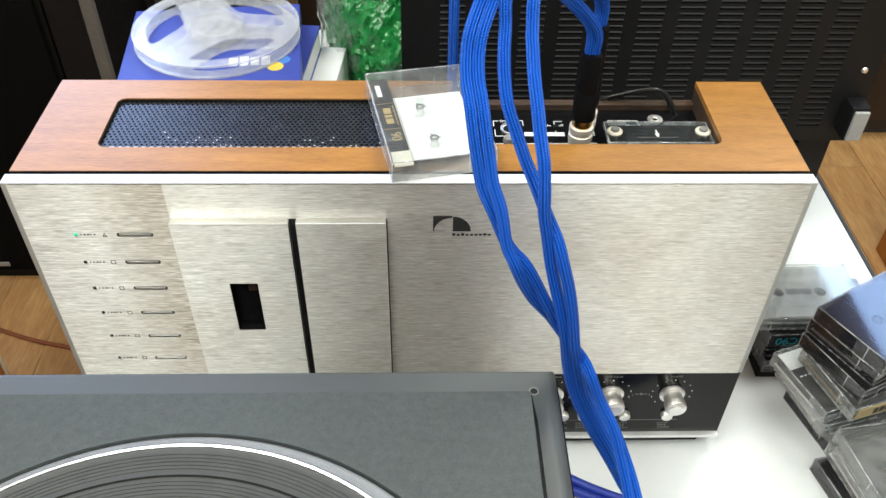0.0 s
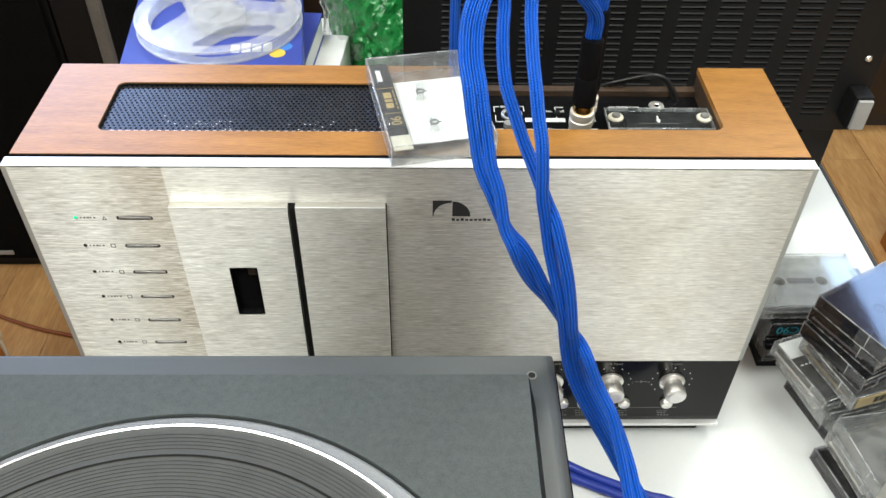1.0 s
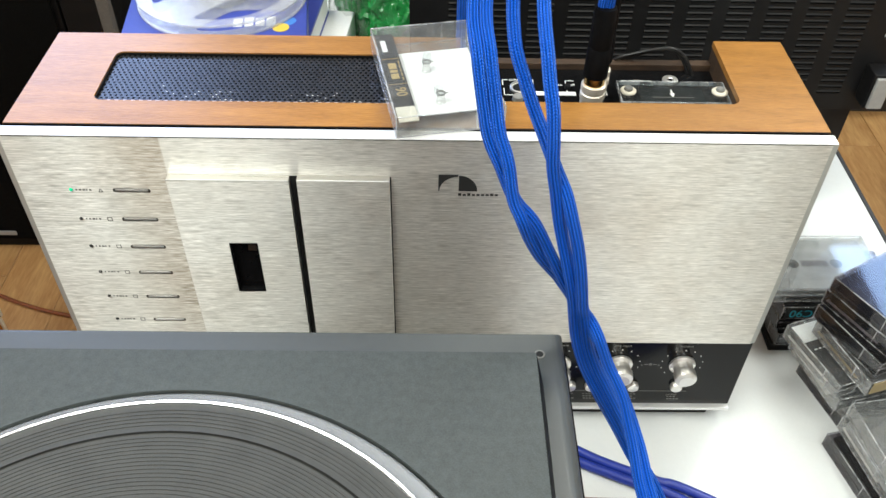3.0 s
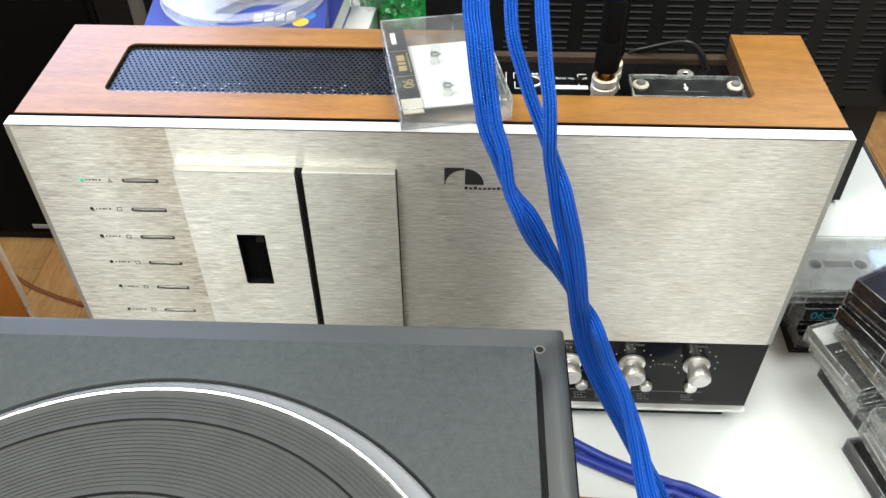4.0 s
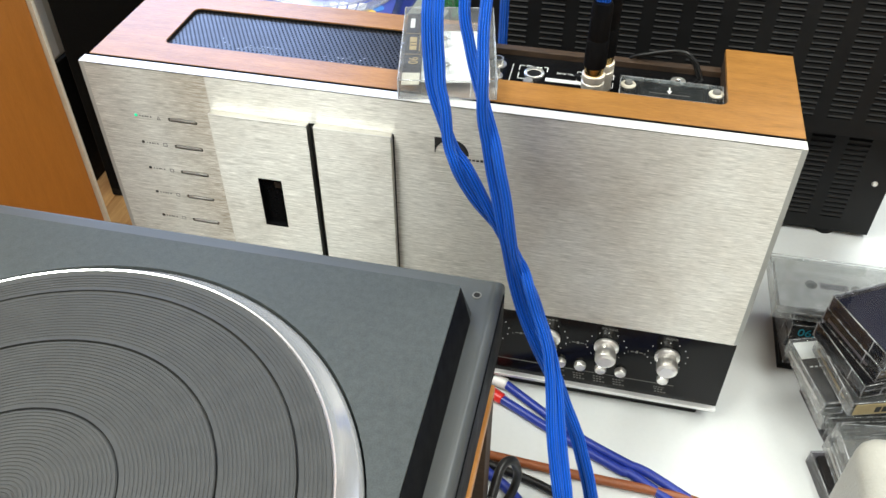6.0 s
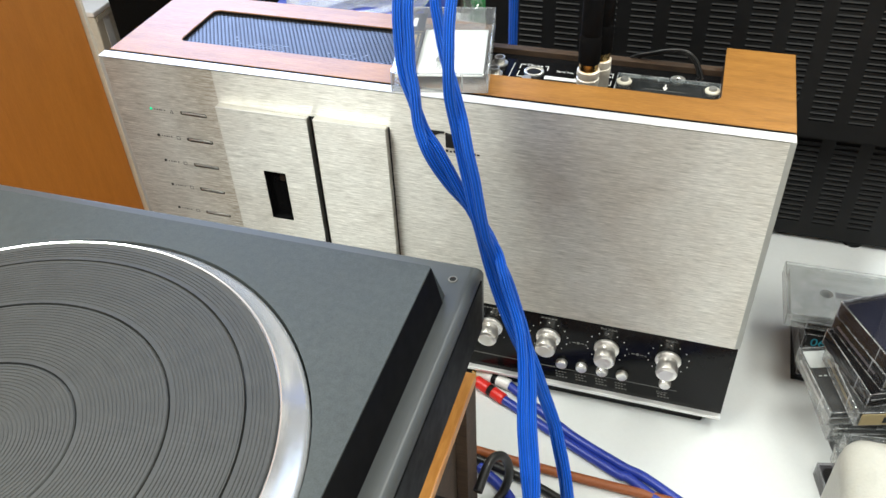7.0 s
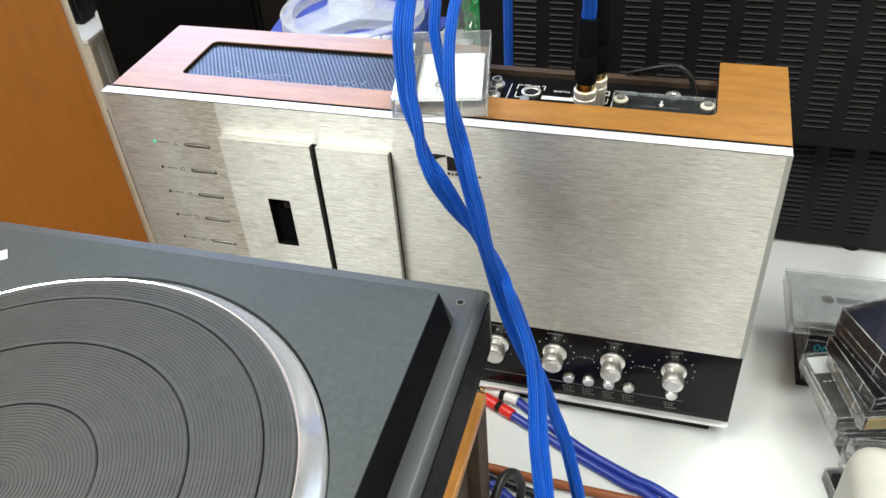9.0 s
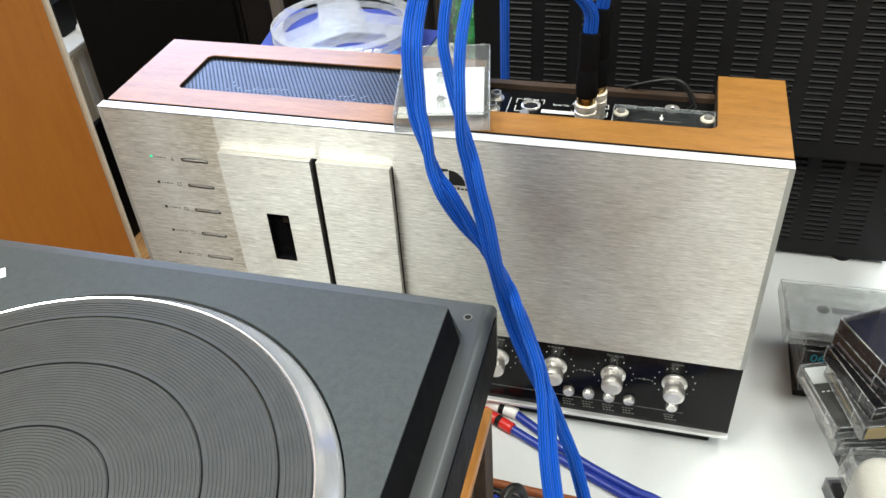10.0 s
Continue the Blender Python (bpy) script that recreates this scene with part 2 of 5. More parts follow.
BLUE_BRAID = braid("blue_braided_sleeve", (0.004, 0.084, 0.53))
BLUE_CORD = mat("dark_blue_cable_jacket", (0.018, 0.04, 0.30), 0.35, var=0.15, scale=60)
BROWN_CORD = mat("brown_cable_jacket", (0.26, 0.075, 0.022), 0.4, var=0.15, scale=60)
BLACK_CORD = mat("black_cable_jacket", (0.01, 0.01, 0.01), 0.35, var=0.2, scale=60)
RED = mat("red_plastic", (0.62, 0.02, 0.015), 0.35, var=0.08)
WHITE_PLASTIC = mat("white_plastic", (0.80, 0.80, 0.78), 0.35, var=0.04)
PAPER = mat("white_paper", (0.82, 0.82, 0.80), 0.8, var=0.04, scale=50)
PRINT_WHITE = mat("white_print", (0.75, 0.75, 0.73), 0.6, var=0.03)
PRINT_BLACK = mat("black_print", (0.012, 0.012, 0.012), 0.5, var=0.05)
PRINT_GREY = mat("grey_print", (0.16, 0.16, 0.15), 0.6, var=0.05)
PRINT_GOLD = mat("gold_print", (0.55, 0.40, 0.16), 0.4, 0.3, var=0.05)
PRINT_CYAN = mat("cyan_print", (0.04, 0.46, 0.62), 0.5, var=0.05)
LED = mat("green_led", (0.0, 0.5, 0.25), 0.3, emit=((0.0, 0.8, 0.35), 0.6))
CLEAR = glassy("clear_polystyrene", (0.95, 0.96, 0.96), 0.05, 0.965)
SIDE_CLEAR = glassy("clear_side_walls", (0.93, 0.93, 0.92), 0.06, 0.90, 0.5)
SIDE_SMOKE = glassy("smoked_side_walls", (0.62, 0.60, 0.62), 0.05, 0.98, 0.3)
# whitish haze that imitates highlights along plastic edges
RIM = glassy("hazy_edge_highlights", (0.90, 0.91, 0.92), 0.08, 0.70, 0.7)
SMOKE = glassy("smoked_polystyrene", (0.72, 0.71, 0.74), 0.05, 0.992)
ACRYLIC = glassy("clear_acrylic", (0.86, 0.90, 0.90), 0.04, 0.985)
FROSTED = glassy("frosted_reel_plastic", (0.975, 0.98, 0.99), 0.2, 0.78, 0.35)
GREY_TAPE = glassy("clear_cassette_shell", (0.80, 0.80, 0.78), 0.12, 0.6, 0.2)
CARD_BLUE = mat("blue_card", (0.045, 0.07, 0.36), 0.4, var=0.08, scale=40)
CREAM = mat("cream_leatherette", (0.41, 0.40, 0.355), 0.42, var=0.06, scale=90, fine=6, bump=0.0005)
OLD_WHITE = mat("aged_white_card", (0.62, 0.58, 0.48), 0.7, var=0.1, scale=25)
GREEN_FILM = mat("green_plastic_film", (0.014, 0.21, 0.045), 0.14, var=0.75, scale=28, spec=0.9, bump=0.006, fine=3.5)
CURTAIN = mat("grey_cloth", (0.11, 0.10, 0.09), 0.9, var=0.15, scale=30)
WALL = mat("white_wall_paint", (0.70, 0.69, 0.66), 0.8, var=0.04, scale=6, bump=0.0004)
DARK_WOOD = wood("dark_brown_veneer", (0.011, 0.006, 0.004), (0.024, 0.013, 0.008), 0.5, 0.5, 0.1, axis=2)
GREY_PAD = mat("grey_rubber_pad", (0.32, 0.32, 0.31), 0.5, var=0.1)
GLOSS_BLUE = mat("glossy_dark_inlay", (0.02, 0.025, 0.06), 0.08, var=0.4, scale=30, spec=0.7)
GOLD_CARD = mat("gold_inlay_card", (0.42, 0.33, 0.17), 0.45, 0.2, var=0.1)


# ---- mesh helpers ----
def box(bm, lo, hi, bevel=0.0, seg=2, m=None):
    lo, hi = Vector(lo), Vector(hi)
    r = bmesh.ops.create_cube(bm, size=1.0)
    vs = r["verts"]
    for v in vs:
        v.co = Vector([lo[i] + (v.co[i] + 0.5) * (hi[i] - lo[i]) for i in range(3)])
    if bevel:
        es = list({e for v in vs for e in v.link_edges})
        made = set(bmesh.ops.bevel(bm, geom=es, offset=bevel, segments=seg, profile=0.5, affect="EDGES")["faces"])
        vs = list({v for f in made for v in f.verts} | {v for v in vs if v.is_valid})
        for f in {f for v in vs for f in v.link_faces}:
            f.normal_update()
            if max(abs(c) for c in f.normal) > 0.9995:
                f.material_index = 1      # a plain face, shaded flat
    if m is not None:
        bmesh.ops.transform(bm, matrix=m, verts=vs)
    return bm


def lathe(bm, profile, seg=40, m=None):
    """Turns (radius, height) pairs round z."""
    rings, made = [], []
    for r, z in profile:
        if r < 1e-6:
            ring = [bm.verts.new((0, 0, z))]
        else:
            ring = [bm.verts.new((r * math.cos(2 * math.pi * k / seg), r * math.sin(2 * math.pi * k / seg), z)) for k in range(seg)]
        rings.append(ring)
        made += ring
    for a, b in zip(rings, rings[1:]):
        for k in range(seg):
            q = [a[k % len(a)], a[(k + 1) % len(a)], b[(k + 1) % len(b)], b[k % len(b)]]
            q = list(dict.fromkeys(q))
            if len(q) > 2:
                bm.faces.new(q)
    if m is not None:
        bmesh.ops.transform(bm, matrix=m, verts=made)
    return bm


def rounded(x0, y0, x1, y1, r, n=6):
    pts = []
    for cx, cy, a in ((x1 - r, y1 - r, 0), (x0 + r, y1 - r, 90), (x0 + r, y0 + r, 180), (x1 - r, y0 + r, 270)):
        for k in range(n + 1):
            t = radians(a + 90 * k / n)
            pts.append((cx + r * math.cos(t), cy + r * math.sin(t)))
    return pts


def plate(bm, outer, holes, z0, z1, m=None):
    """A flat plate with openings through it."""
    before = set(bm.verts)
    edges = []
    for loop in (outer, *holes):
        vs = [bm.verts.new((x, y, z1)) for x, y in loop]
        edges += [bm.edges.new((a, b)) for a, b in zip(vs, vs[1:] + vs[:1])]
    r = bmesh.ops.triangle_fill(bm, edges=edges, use_beauty=True, use_dissolve=False)
    fs = [f for f in r["geom"] if isinstance(f, bmesh.types.BMFace)]
    for f in fs:
        if f.normal.z < 0:
            f.normal_flip()
    ex = bmesh.ops.extrude_face_region(bm, geom=fs, use_keep_orig=True)
    bmesh.ops.translate(bm, vec=(0, 0, z0 - z1), verts=[v for v in ex["geom"] if isinstance(v, bmesh.types.BMVert)])
    vs = [v for v in bm.verts if v not in before]
    bmesh.ops.recalc_face_normals(bm, faces=list({f for v in vs for f in v.link_faces}))
    if m is not None:
        bmesh.ops.transform(bm, matrix=m, verts=vs)
    return bm


def spline(pts, n=10):
    pts = [Vector(p) for p in pts]
    p = [2 * pts[0] - pts[1]] + pts + [2 * pts[-1] - pts[-2]]
    out = []
    for i in range(1, len(p) - 2):
        for k in range(n):
            t = k / n
            a, b, c, d = p[i - 1], p[i], p[i + 1], p[i + 2]
            out.append(0.5 * (2 * b + (c - a) * t + (2 * a - 5 * b + 4 * c - d) * t * t + (3 * b - a - 3 * c + d) * t ** 3))
    out.append(pts[-1])
    return out


def sweep(bm, pts, r, seg=12, n=10, lobes=0):
    """A round cable along a smooth line, with (round, metres) coordinates for its weave."""
    line = spline(pts, n)
    uvl = bm.loops.layers.uv.verify()
    up = Vector((0.3, 0.9, 0.2))
    rings, dist, d = [], [], 0.0
    for i, p in enumerate(line):
        t = (line[min(i + 1, len(line) - 1)] - line[max(i - 1, 0)]).normalized()
        up = (up - t * up.dot(t)).normalized()
        s = t.cross(up)
        rr = r(i / (len(line) - 1)) if callable(r) else r
        rings.append([bm.verts.new(p + rr * (1 - (0.03 * math.cos(lobes * a) if lobes else 0.0)) * (math.cos(a) * up + math.sin(a) * s)) for a in [2 * math.pi * k / seg for k in range(seg)]])
        if i:
            d += (p - line[i - 1]).length
        dist.append(d)
    for i in range(len(rings) - 1):
        for k in range(seg):
            f = bm.faces.new((rings[i][k], rings[i][(k + 1) % seg], rings[i + 1][(k + 1) % seg], rings[i + 1][k]))
            for lp, (u, w) in zip(f.loops, ((k, i), (k + 1, i), (k + 1, i + 1), (k, i + 1))):
                lp[uvl].uv = (u / seg, dist[w])
    bm.faces.new(rings[0][::-1])
    bm.faces.new(rings[-1])
    return bm


def part(name, bm, material, parent=None, label="", smooth=True, at=None):
    me = bpy.data.meshes.new(name)
    bmesh.ops.recalc_face_normals(bm, faces=bm.faces)
    bm.to_mesh(me)
    bm.free()
    me.materials.append(material)
    if smooth:
        me.set_sharp_from_angle(angle=radians(35))
        for p in me.polygons:
            p.use_smooth = p.material_index == 0
    for p in me.polygons:
        p.material_index = 0
    ob = new(name, me)
    if at is not None:
        ob.matrix_basis = at
    if parent:
        ob.parent = parent
    if label:
        tagged(ob, label)
    return ob


def thing(name, label, category, group="", kind="", at=None):
    ob = new(name)
    ob.empty_display_size = 0.02
    if at is not None:
        ob.matrix_basis = at
    return tagged(ob, label, category, group, kind)


def B():
    return bmesh.new()


def text(name, body, size, material, parent, m):
    """Lettering with the built-in font, turned into a mesh."""
    cu = bpy.data.curves.new(name, "FONT")
    cu.body, cu.size, cu.align_x, cu.align_y, cu.extrude = body, size, "CENTER", "CENTER", 0.00008
    tmp = bpy.data.objects.new(name, cu)
    me = bpy.data.meshes.new_from_object(tmp)
    bpy.data.objects.remove(tmp)
    me.materials.clear()
    me.materials.append(material)
    ob = new(name, me)
    ob.matrix_basis = m
    ob.parent = parent
    return ob


FACE = pose(0, 0, 0, 90, 0, 0)      # plate drawn in (x, z), thickness towards -y


# ---- the room ----
def slab(name, lo, hi, material, label, category="wall", bevel=0.0):
    return tagged(part(name, box(B(), lo, hi, bevel), material), label, category, kind="structure")


RX0, RX1, RY0, RY1 = -2.2, 2.6, -2.6, 2.4
floor = slab("floor", (RX0, RY0, FLOOR - 0.06), (RX1, RY1, FLOOR - 0.014), EDGE_DARK, "light oak plank floor of the room", "floor")
slab("ceiling", (RX0, RY0, CEIL), (RX1, RY1, CEIL + 0.05), WALL, "plain white painted ceiling", "ceiling")
slab("wall_north", (RX0, RY1, FLOOR), (RX1, RY1 + 0.1, CEIL), WALL, "white painted back wall")
slab("wall_south", (RX0, RY0 - 0.1, FLOOR), (RX1, RY0, CEIL), WALL, "white painted wall")
slab("wall_west", (RX0 - 0.1, RY0, FLOOR), (RX0, RY1, CEIL), WALL, "white painted wall")
slab("wall_east", (RX1, RY0, FLOOR), (RX1 + 0.1, RY1, CEIL), WALL, "white painted wall")

# ---- table ----
table = thing("table", "white laminate table with a thin dark edge", "table", at=pose(0, 0, 0))
part("tabletop", box(B(), (-0.045, -0.62, TABLE - 0.03), (0.749, 0.75, TABLE), 0.0015), TABLE_WHITE, table)
part("edge_band", box(B(), (0.7492, -0.62, TABLE - 0.03), (0.7535, 0.75, TABLE + 0.0005), 0.0008), EDGE_DARK, table, "thin dark edge band")
for lx, ly in ((0.0, -0.57), (0.70, -0.57), (0.0, 0.70), (0.70, 0.70)):
    part("leg", box(B(), (lx - 0.02, ly - 0.02, FLOOR), (lx + 0.02, ly + 0.02, TABLE - 0.03), 0.003), EDGE_DARK, table)


# ---- cassette deck ----
DW, DH, SPLIT = 0.52, 0.2794, 0.087
deck = thing("cassette_deck", "upright cassette deck with brushed aluminium front and walnut case", "cassette deck")

slots = [(0.0613 - 0.0003 * k, 0.0846 - 0.0003 * k, 0.2368 - 0.02532 * k) for k in range(6)]
win = (0.1304, 0.1480, 0.1500, 0.1962)
face = B()
BV, FX0, FX1 = 0.0040, -0.0026, 0.5222
plate(face, [(FX0 + BV, SPLIT), (FX1 - BV, SPLIT), (FX1 - BV, DH), (FX0 + BV, DH)],
      [rounded(a - 0.0004, z - 0.0017, b + 0.0004, z + 0.0017, 0.0011, 4) for a, b, z in slots], -0.008, 0.0, FACE)
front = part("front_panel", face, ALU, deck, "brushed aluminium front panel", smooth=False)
part("top_edge", box(B(), (FX0 + 0.0004, 0.0005, DH + 0.0001), (FX1 - 0.0004, 0.0099, DH + 0.0008), 0.0002), ALU_EDGE, deck, "bright polished top edge")
for x0, sg in ((FX0, 1), (FX1, -1)):
    wedge = plate(B(), [(x0, 0.0011), (x0 + sg * BV, 0.0), (x0 + sg * BV, 0.0098), (x0, 0.0098)], [], SPLIT, DH)
    part("side_bevel", wedge, CHAMFER, deck, "bevelled side edge", smooth=False)
part("front_backing", box(B(), (0.002, 0.0100, 0.012), (0.518, 0.0150, 0.2735)), BLACK_MATT, deck, "black inner frame")

for k, (a, b, z) in enumerate(slots):
    key = part("key", box(B(), (a + 0.0009, -0.0002, z - 0.0008), (b - 0.0009, 0.006, z + 0.0008), 0.0004), NICKEL, deck, "slim aluminium transport key")
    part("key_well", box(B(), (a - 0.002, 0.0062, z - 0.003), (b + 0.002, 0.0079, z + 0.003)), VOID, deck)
    bm = lathe(B(), [(0, 0.0009), (0.0009, 0.0007), (0.0013, 0)], 14, pose(a - 0.0275, 0, z + 0.0004, 90))
    part("indicator", bm, LED if k == 0 else PRINT_BLACK, deck, "lit green indicator" if k == 0 else "dark indicator")
    bm = B()
    for j in range(5):
        w = 0.0009 + 0.0004 * ((j * 7 + k * 3) % 3)
        box(bm, (a - 0.0245 + 0.0022 * j, -0.0001, z - 0.0004), (a - 0.0245 + 0.0022 * j + w, 0.0003, z + 0.0008))
    part("lettering_bar", bm, PRINT_GREY, deck)
    bm = B()
    s = 0.0017
    if k == 0:
        tri_pts = [(a - 0.0085 - s, z - s), (a - 0.0085 + s, z - s), (a - 0.0085, z + s)]
        tri_in = [(a - 0.0085 - s * 0.5, z - s * 0.7), (a - 0.0085 + s * 0.5, z - s * 0.7), (a - 0.0085, z + s * 0.4)]
        plate(bm, tri_pts, [tri_in], -0.0003, 0.0001, FACE)
    else:
        plate(bm, rounded(a - 0.0085 - s, z - s, a - 0.0085 + s, z + s, 0.0003, 2), [rounded(a - 0.0085 - s * 0.7, z - s * 0.7, a - 0.0085 + s * 0.7, z + s * 0.7, 0.0002, 2)], -0.0003, 0.0001, FACE)
    part("key_symbol", bm, PRINT_GREY, deck)

# doors stand proud of the front
DP = 0.006
ld = B()
plate(ld, [(0.0990, 0.090), (0.1768, 0.090), (0.1768, 0.2505), (0.0990, 0.2505)], [rounded(*win, 0.0006, 3)], 0.0003, DP, FACE)
left_door = part("cassette_door", ld, ALU, deck, "brushed aluminium cassette door with a small window", smooth=False)
part("door_edge", box(B(), (0.0990, -DP + 0.0009, 0.2506), (0.1768, -0.0003, 0.2511), 0.0002), BRUSHED_EDGE, left_door)
# pale strip draws the highlight on the door's upper front edge
part("bright_edge", box(B(), (0.0990, -DP - 0.0001, 0.2506), (0.1768, -DP + 0.0008, 0.2513), 0.0002), ALU_EDGE, left_door, "thin pale strip standing in for the upper edge's highlight")
part("window_frame", plate(B(), rounded(win[0] + 0.0001, win[1] + 0.0001, win[2] - 0.0001, win[3] - 0.0001, 0.0006, 3), [rounded(win[0] + 0.0012, win[1] + 0.0012, win[2] - 0.0012, win[3] - 0.0012, 0.0005, 3)], 0.0008, DP - 0.0004, FACE), BLACK, left_door)
part("window_pane", box(B(), (win[0] + 0.001, -0.0012, win[1] + 0.001), (win[2] - 0.001, -0.0006, win[3] - 0.001)), BLACK, left_door, "dark window pane")
part("tape_guide", box(B(), (0.1420, -0.0022, 0.1855), (0.1482, -0.0012, 0.1910), 0.0004), WALNUT_DARK, left_door)
right_door = part("head_cover", box(B(), (0.1818, -DP, 0.090), (0.2410, -0.0003, 0.2508), 0.0004), ALU, deck, "brushed aluminium head cover panel", smooth=False)
part("cover_edge", box(B(), (0.1818, -DP + 0.0009, 0.2509), (0.2410, -0.0003, 0.2514), 0.0002), BRUSHED_EDGE, right_door)
# same painted highlight along the head cover's upper edge
part("bright_edge", box(B(), (0.1818, -DP - 0.0001, 0.2509), (0.2410, -DP + 0.0008, 0.2516), 0.0002), ALU_EDGE, right_door, "thin pale strip standing in for the upper edge's highlight")
# black strips on the panel stand in for the shade beside the covers
part("door_gap_shade", box(B(), (0.1770, -0.0006, 0.090), (0.1816, -0.0002, 0.2508)), VOID, deck)
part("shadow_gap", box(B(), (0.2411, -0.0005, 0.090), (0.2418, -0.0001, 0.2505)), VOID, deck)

# maker's mark as plain shapes
bm = B()
LX, LZ = 0.2723, 0.2395
box(bm, (LX, -0.0003, LZ), (LX + 0.0006, 0.0001, LZ + 0.0135))
arc = [(LX + 0.0006, LZ)] + [(LX + 0.0124 - 0.0118 * math.cos(radians(a)), LZ + 0.0118 * math.sin(radians(a))) for a in range(10, 91, 10)] + [(LX + 0.0128, LZ + 0.0135), (LX + 0.0006, LZ + 0.0135)]
plate(bm, arc, [], -0.0001, 0.0003, FACE)
arc2 = [(LX + 0.0132, LZ)] + [(LX + 0.0132 + 0.0122 * math.cos(radians(a)), LZ + 0.0128 * math.sin(radians(a))) for a in range(0, 91, 10)]
plate(bm, arc2, [], -0.0001, 0.0003, FACE)
part("maker_mark", bm, PRINT_BLACK, deck, "black arched mark")
bm = B()
for j in range(9):
    h = 0.0021 if j in (0, 2, 7) else 0.0015
    box(bm, (LX + 0.0130 + j * 0.003, -0.0002, 0.2355), (LX + 0.0130 + j * 0.003 + 0.0021, 0.0001, 0.2355 + h), 0.0)
part("lettering_bar", bm, PRINT_BLACK, deck)

# lower control panel
low = part("control_panel", box(B(), (FX0 + 0.001, 0.0010, 0.0065), (FX1 - 0.001, 0.0085, SPLIT - 0.0006), 0.0004), BLACK, deck, "glossy black control panel")
part("bottom_strip", box(B(), (FX0 + 0.001, -0.0035, 0.0030), (FX1 - 0.001, 0.0085, 0.0064), 0.0008), ALU_EDGE, deck, "bright metal strip")
part("base", box(B(), (0.010, 0.0040, TABLE), (0.508, 0.120, 0.0029), 0.002), BLACK_MATT, deck, "black recessed base")


def knob(x, z, word):
    k = part("knob", lathe(B(), [(0, 0), (0.0098, 0), (0.0104, 0.0007), (0.0104, 0.0026), (0.0097, 0.0034), (0.0078, 0.0044), (0.0076, 0.0062), (0.0082, 0.0082), (0.0087, 0.0104), (0.0087, 0.0156), (0.0082, 0.0170), (0.0066, 0.0178), (0, 0.0178)], 48), NICKEL, deck, "turned nickel level knob", at=pose(x, 0.001, z, 90, 0, 0))
    part("knob_cap", lathe(B(), [(0.0060, 0.0179), (0.0056, 0.0183), (0, 0.0182)], 40), NICKEL, k)
    bm = B()
    for j in range(11):
        a = radians(225 - 27 * j)
        px, pz = x + 0.0165 * math.cos(a), z + 0.0165 * math.sin(a)
        lathe(bm, [(0, 0.0003), (0.00045, 0.0003), (0.00045, 0)], 8, pose(px, 0.001, pz, 90))
    part("scale_dots", bm, PRINT_WHITE, low)
    if word:
        text("lettering", word, 0.0036, PRINT_GREY, low, pose(x, 0.0009, SPLIT - 0.0050, 90))
    else:
        bm = B()
        for j in range(5):
            box(bm, (x - 0.0068 + 0.0028 * j, 0.0007, SPLIT - 0.0055), (x - 0.0068 + 0.0028 * j + 0.0019, 0.0012, SPLIT - 0.0045))
        part("lettering_bar", bm, PRINT_GREY, low)


for i, kx in enumerate((0.320, 0.3705, 0.420, 0.4705)):
    knob(kx, 0.0605, ("", "", "line input", "output")[i])
for kx in (0.347, 0.396, 0.4455):
    bm = B()
    for dx, w in ((-0.0050, 0.0030), (0.0020, 0.0030)):
        box(bm, (kx + dx, 0.0006, 0.0590), (kx + dx + w, 0.0012, 0.0594))
    lathe(bm, [(0, 0.0003), (0.0013, 0.0003), (0.0013, 0)], 14, pose(kx, 0.001, 0.0592, 90))
    part("balance_mark", bm, PRINT_GREY, low)
    text("lettering", "L", 0.0030, PRINT_GREY, low, pose(kx - 0.0068, 0.0009, 0.0582, 90))
    text("lettering", "R", 0.0030, PRINT_GREY, low, pose(kx + 0.0068, 0.0009, 0.0582, 90))


def push_button(x, z, word, r=0.0050):
    part("push_button", lathe(B(), [(0, 0), (r, 0), (r, 0.0030), (r * 0.86, 0.0042), (r * 0.5, 0.0038), (0, 0.0036)], 32), NICKEL, deck, "small nickel push button", at=pose(x, 0.001, z, 90))
    bm = B()
    if word:
        text("lettering", word, 0.0036, PRINT_GREY, low, pose(x - 0.001, 0.0009, 0.0194, 90))
    for row in range(1 if word else 0, 3):
        for j in range(4 - row % 2):
            box(bm, (x - 0.0052 + 0.0026 * j + row * 0.0006, 0.0006, 0.0192 - row * 0.0032), (x - 0.0052 + 0.0026 * j + row * 0.0006 + 0.0018, 0.0012, 0.0203 - row * 0.0032))
    part("lettering_bar", bm, PRINT_GREY, low)


for bx in (0.3835, 0.4008, 0.4185, 0.4355, 0.4715):
    push_button(bx, 0.0318, "power" if bx > 0.46 else "")
part("panel_line", box(B(), (0.30, 0.0006, 0.0238), (0.482, 0.0012, 0.0243)), PRINT_GREY, low)

# walnut case with two openings in its top
WT = 0.2782
wx0, wx1, wy0, wy1 = -0.0022, 0.5224, 0.0160, 0.1270
nx0, nx1, ny0 = 0.288, 0.473, 0.046
rr = 0.007
outer = [(wx0, wy0), (wx1, wy0), (wx1, wy1), (nx1, wy1)]
outer += [(nx1, ny0 + rr)] + [(nx1 - rr + rr * math.cos(radians(a)), ny0 + rr - rr * math.sin(radians(a))) for a in range(15, 91, 15)]
outer += [(nx0 + rr, ny0)] + [(nx0 + rr - rr * math.sin(radians(a)), ny0 + rr - rr * math.cos(radians(a))) for a in range(15, 91, 15)]
outer += [(nx0, wy1), (wx0, wy1)]
mesh_rect = (0.0460, 0.0422, 0.262, 0.1022)
case = B()
plate(case, outer, [rounded(*mesh_rect, 0.006)], WT - 0.0045, WT)
wood_case = part("wooden_case", case, WALNUT, deck, "walnut veneer case", smooth=False)
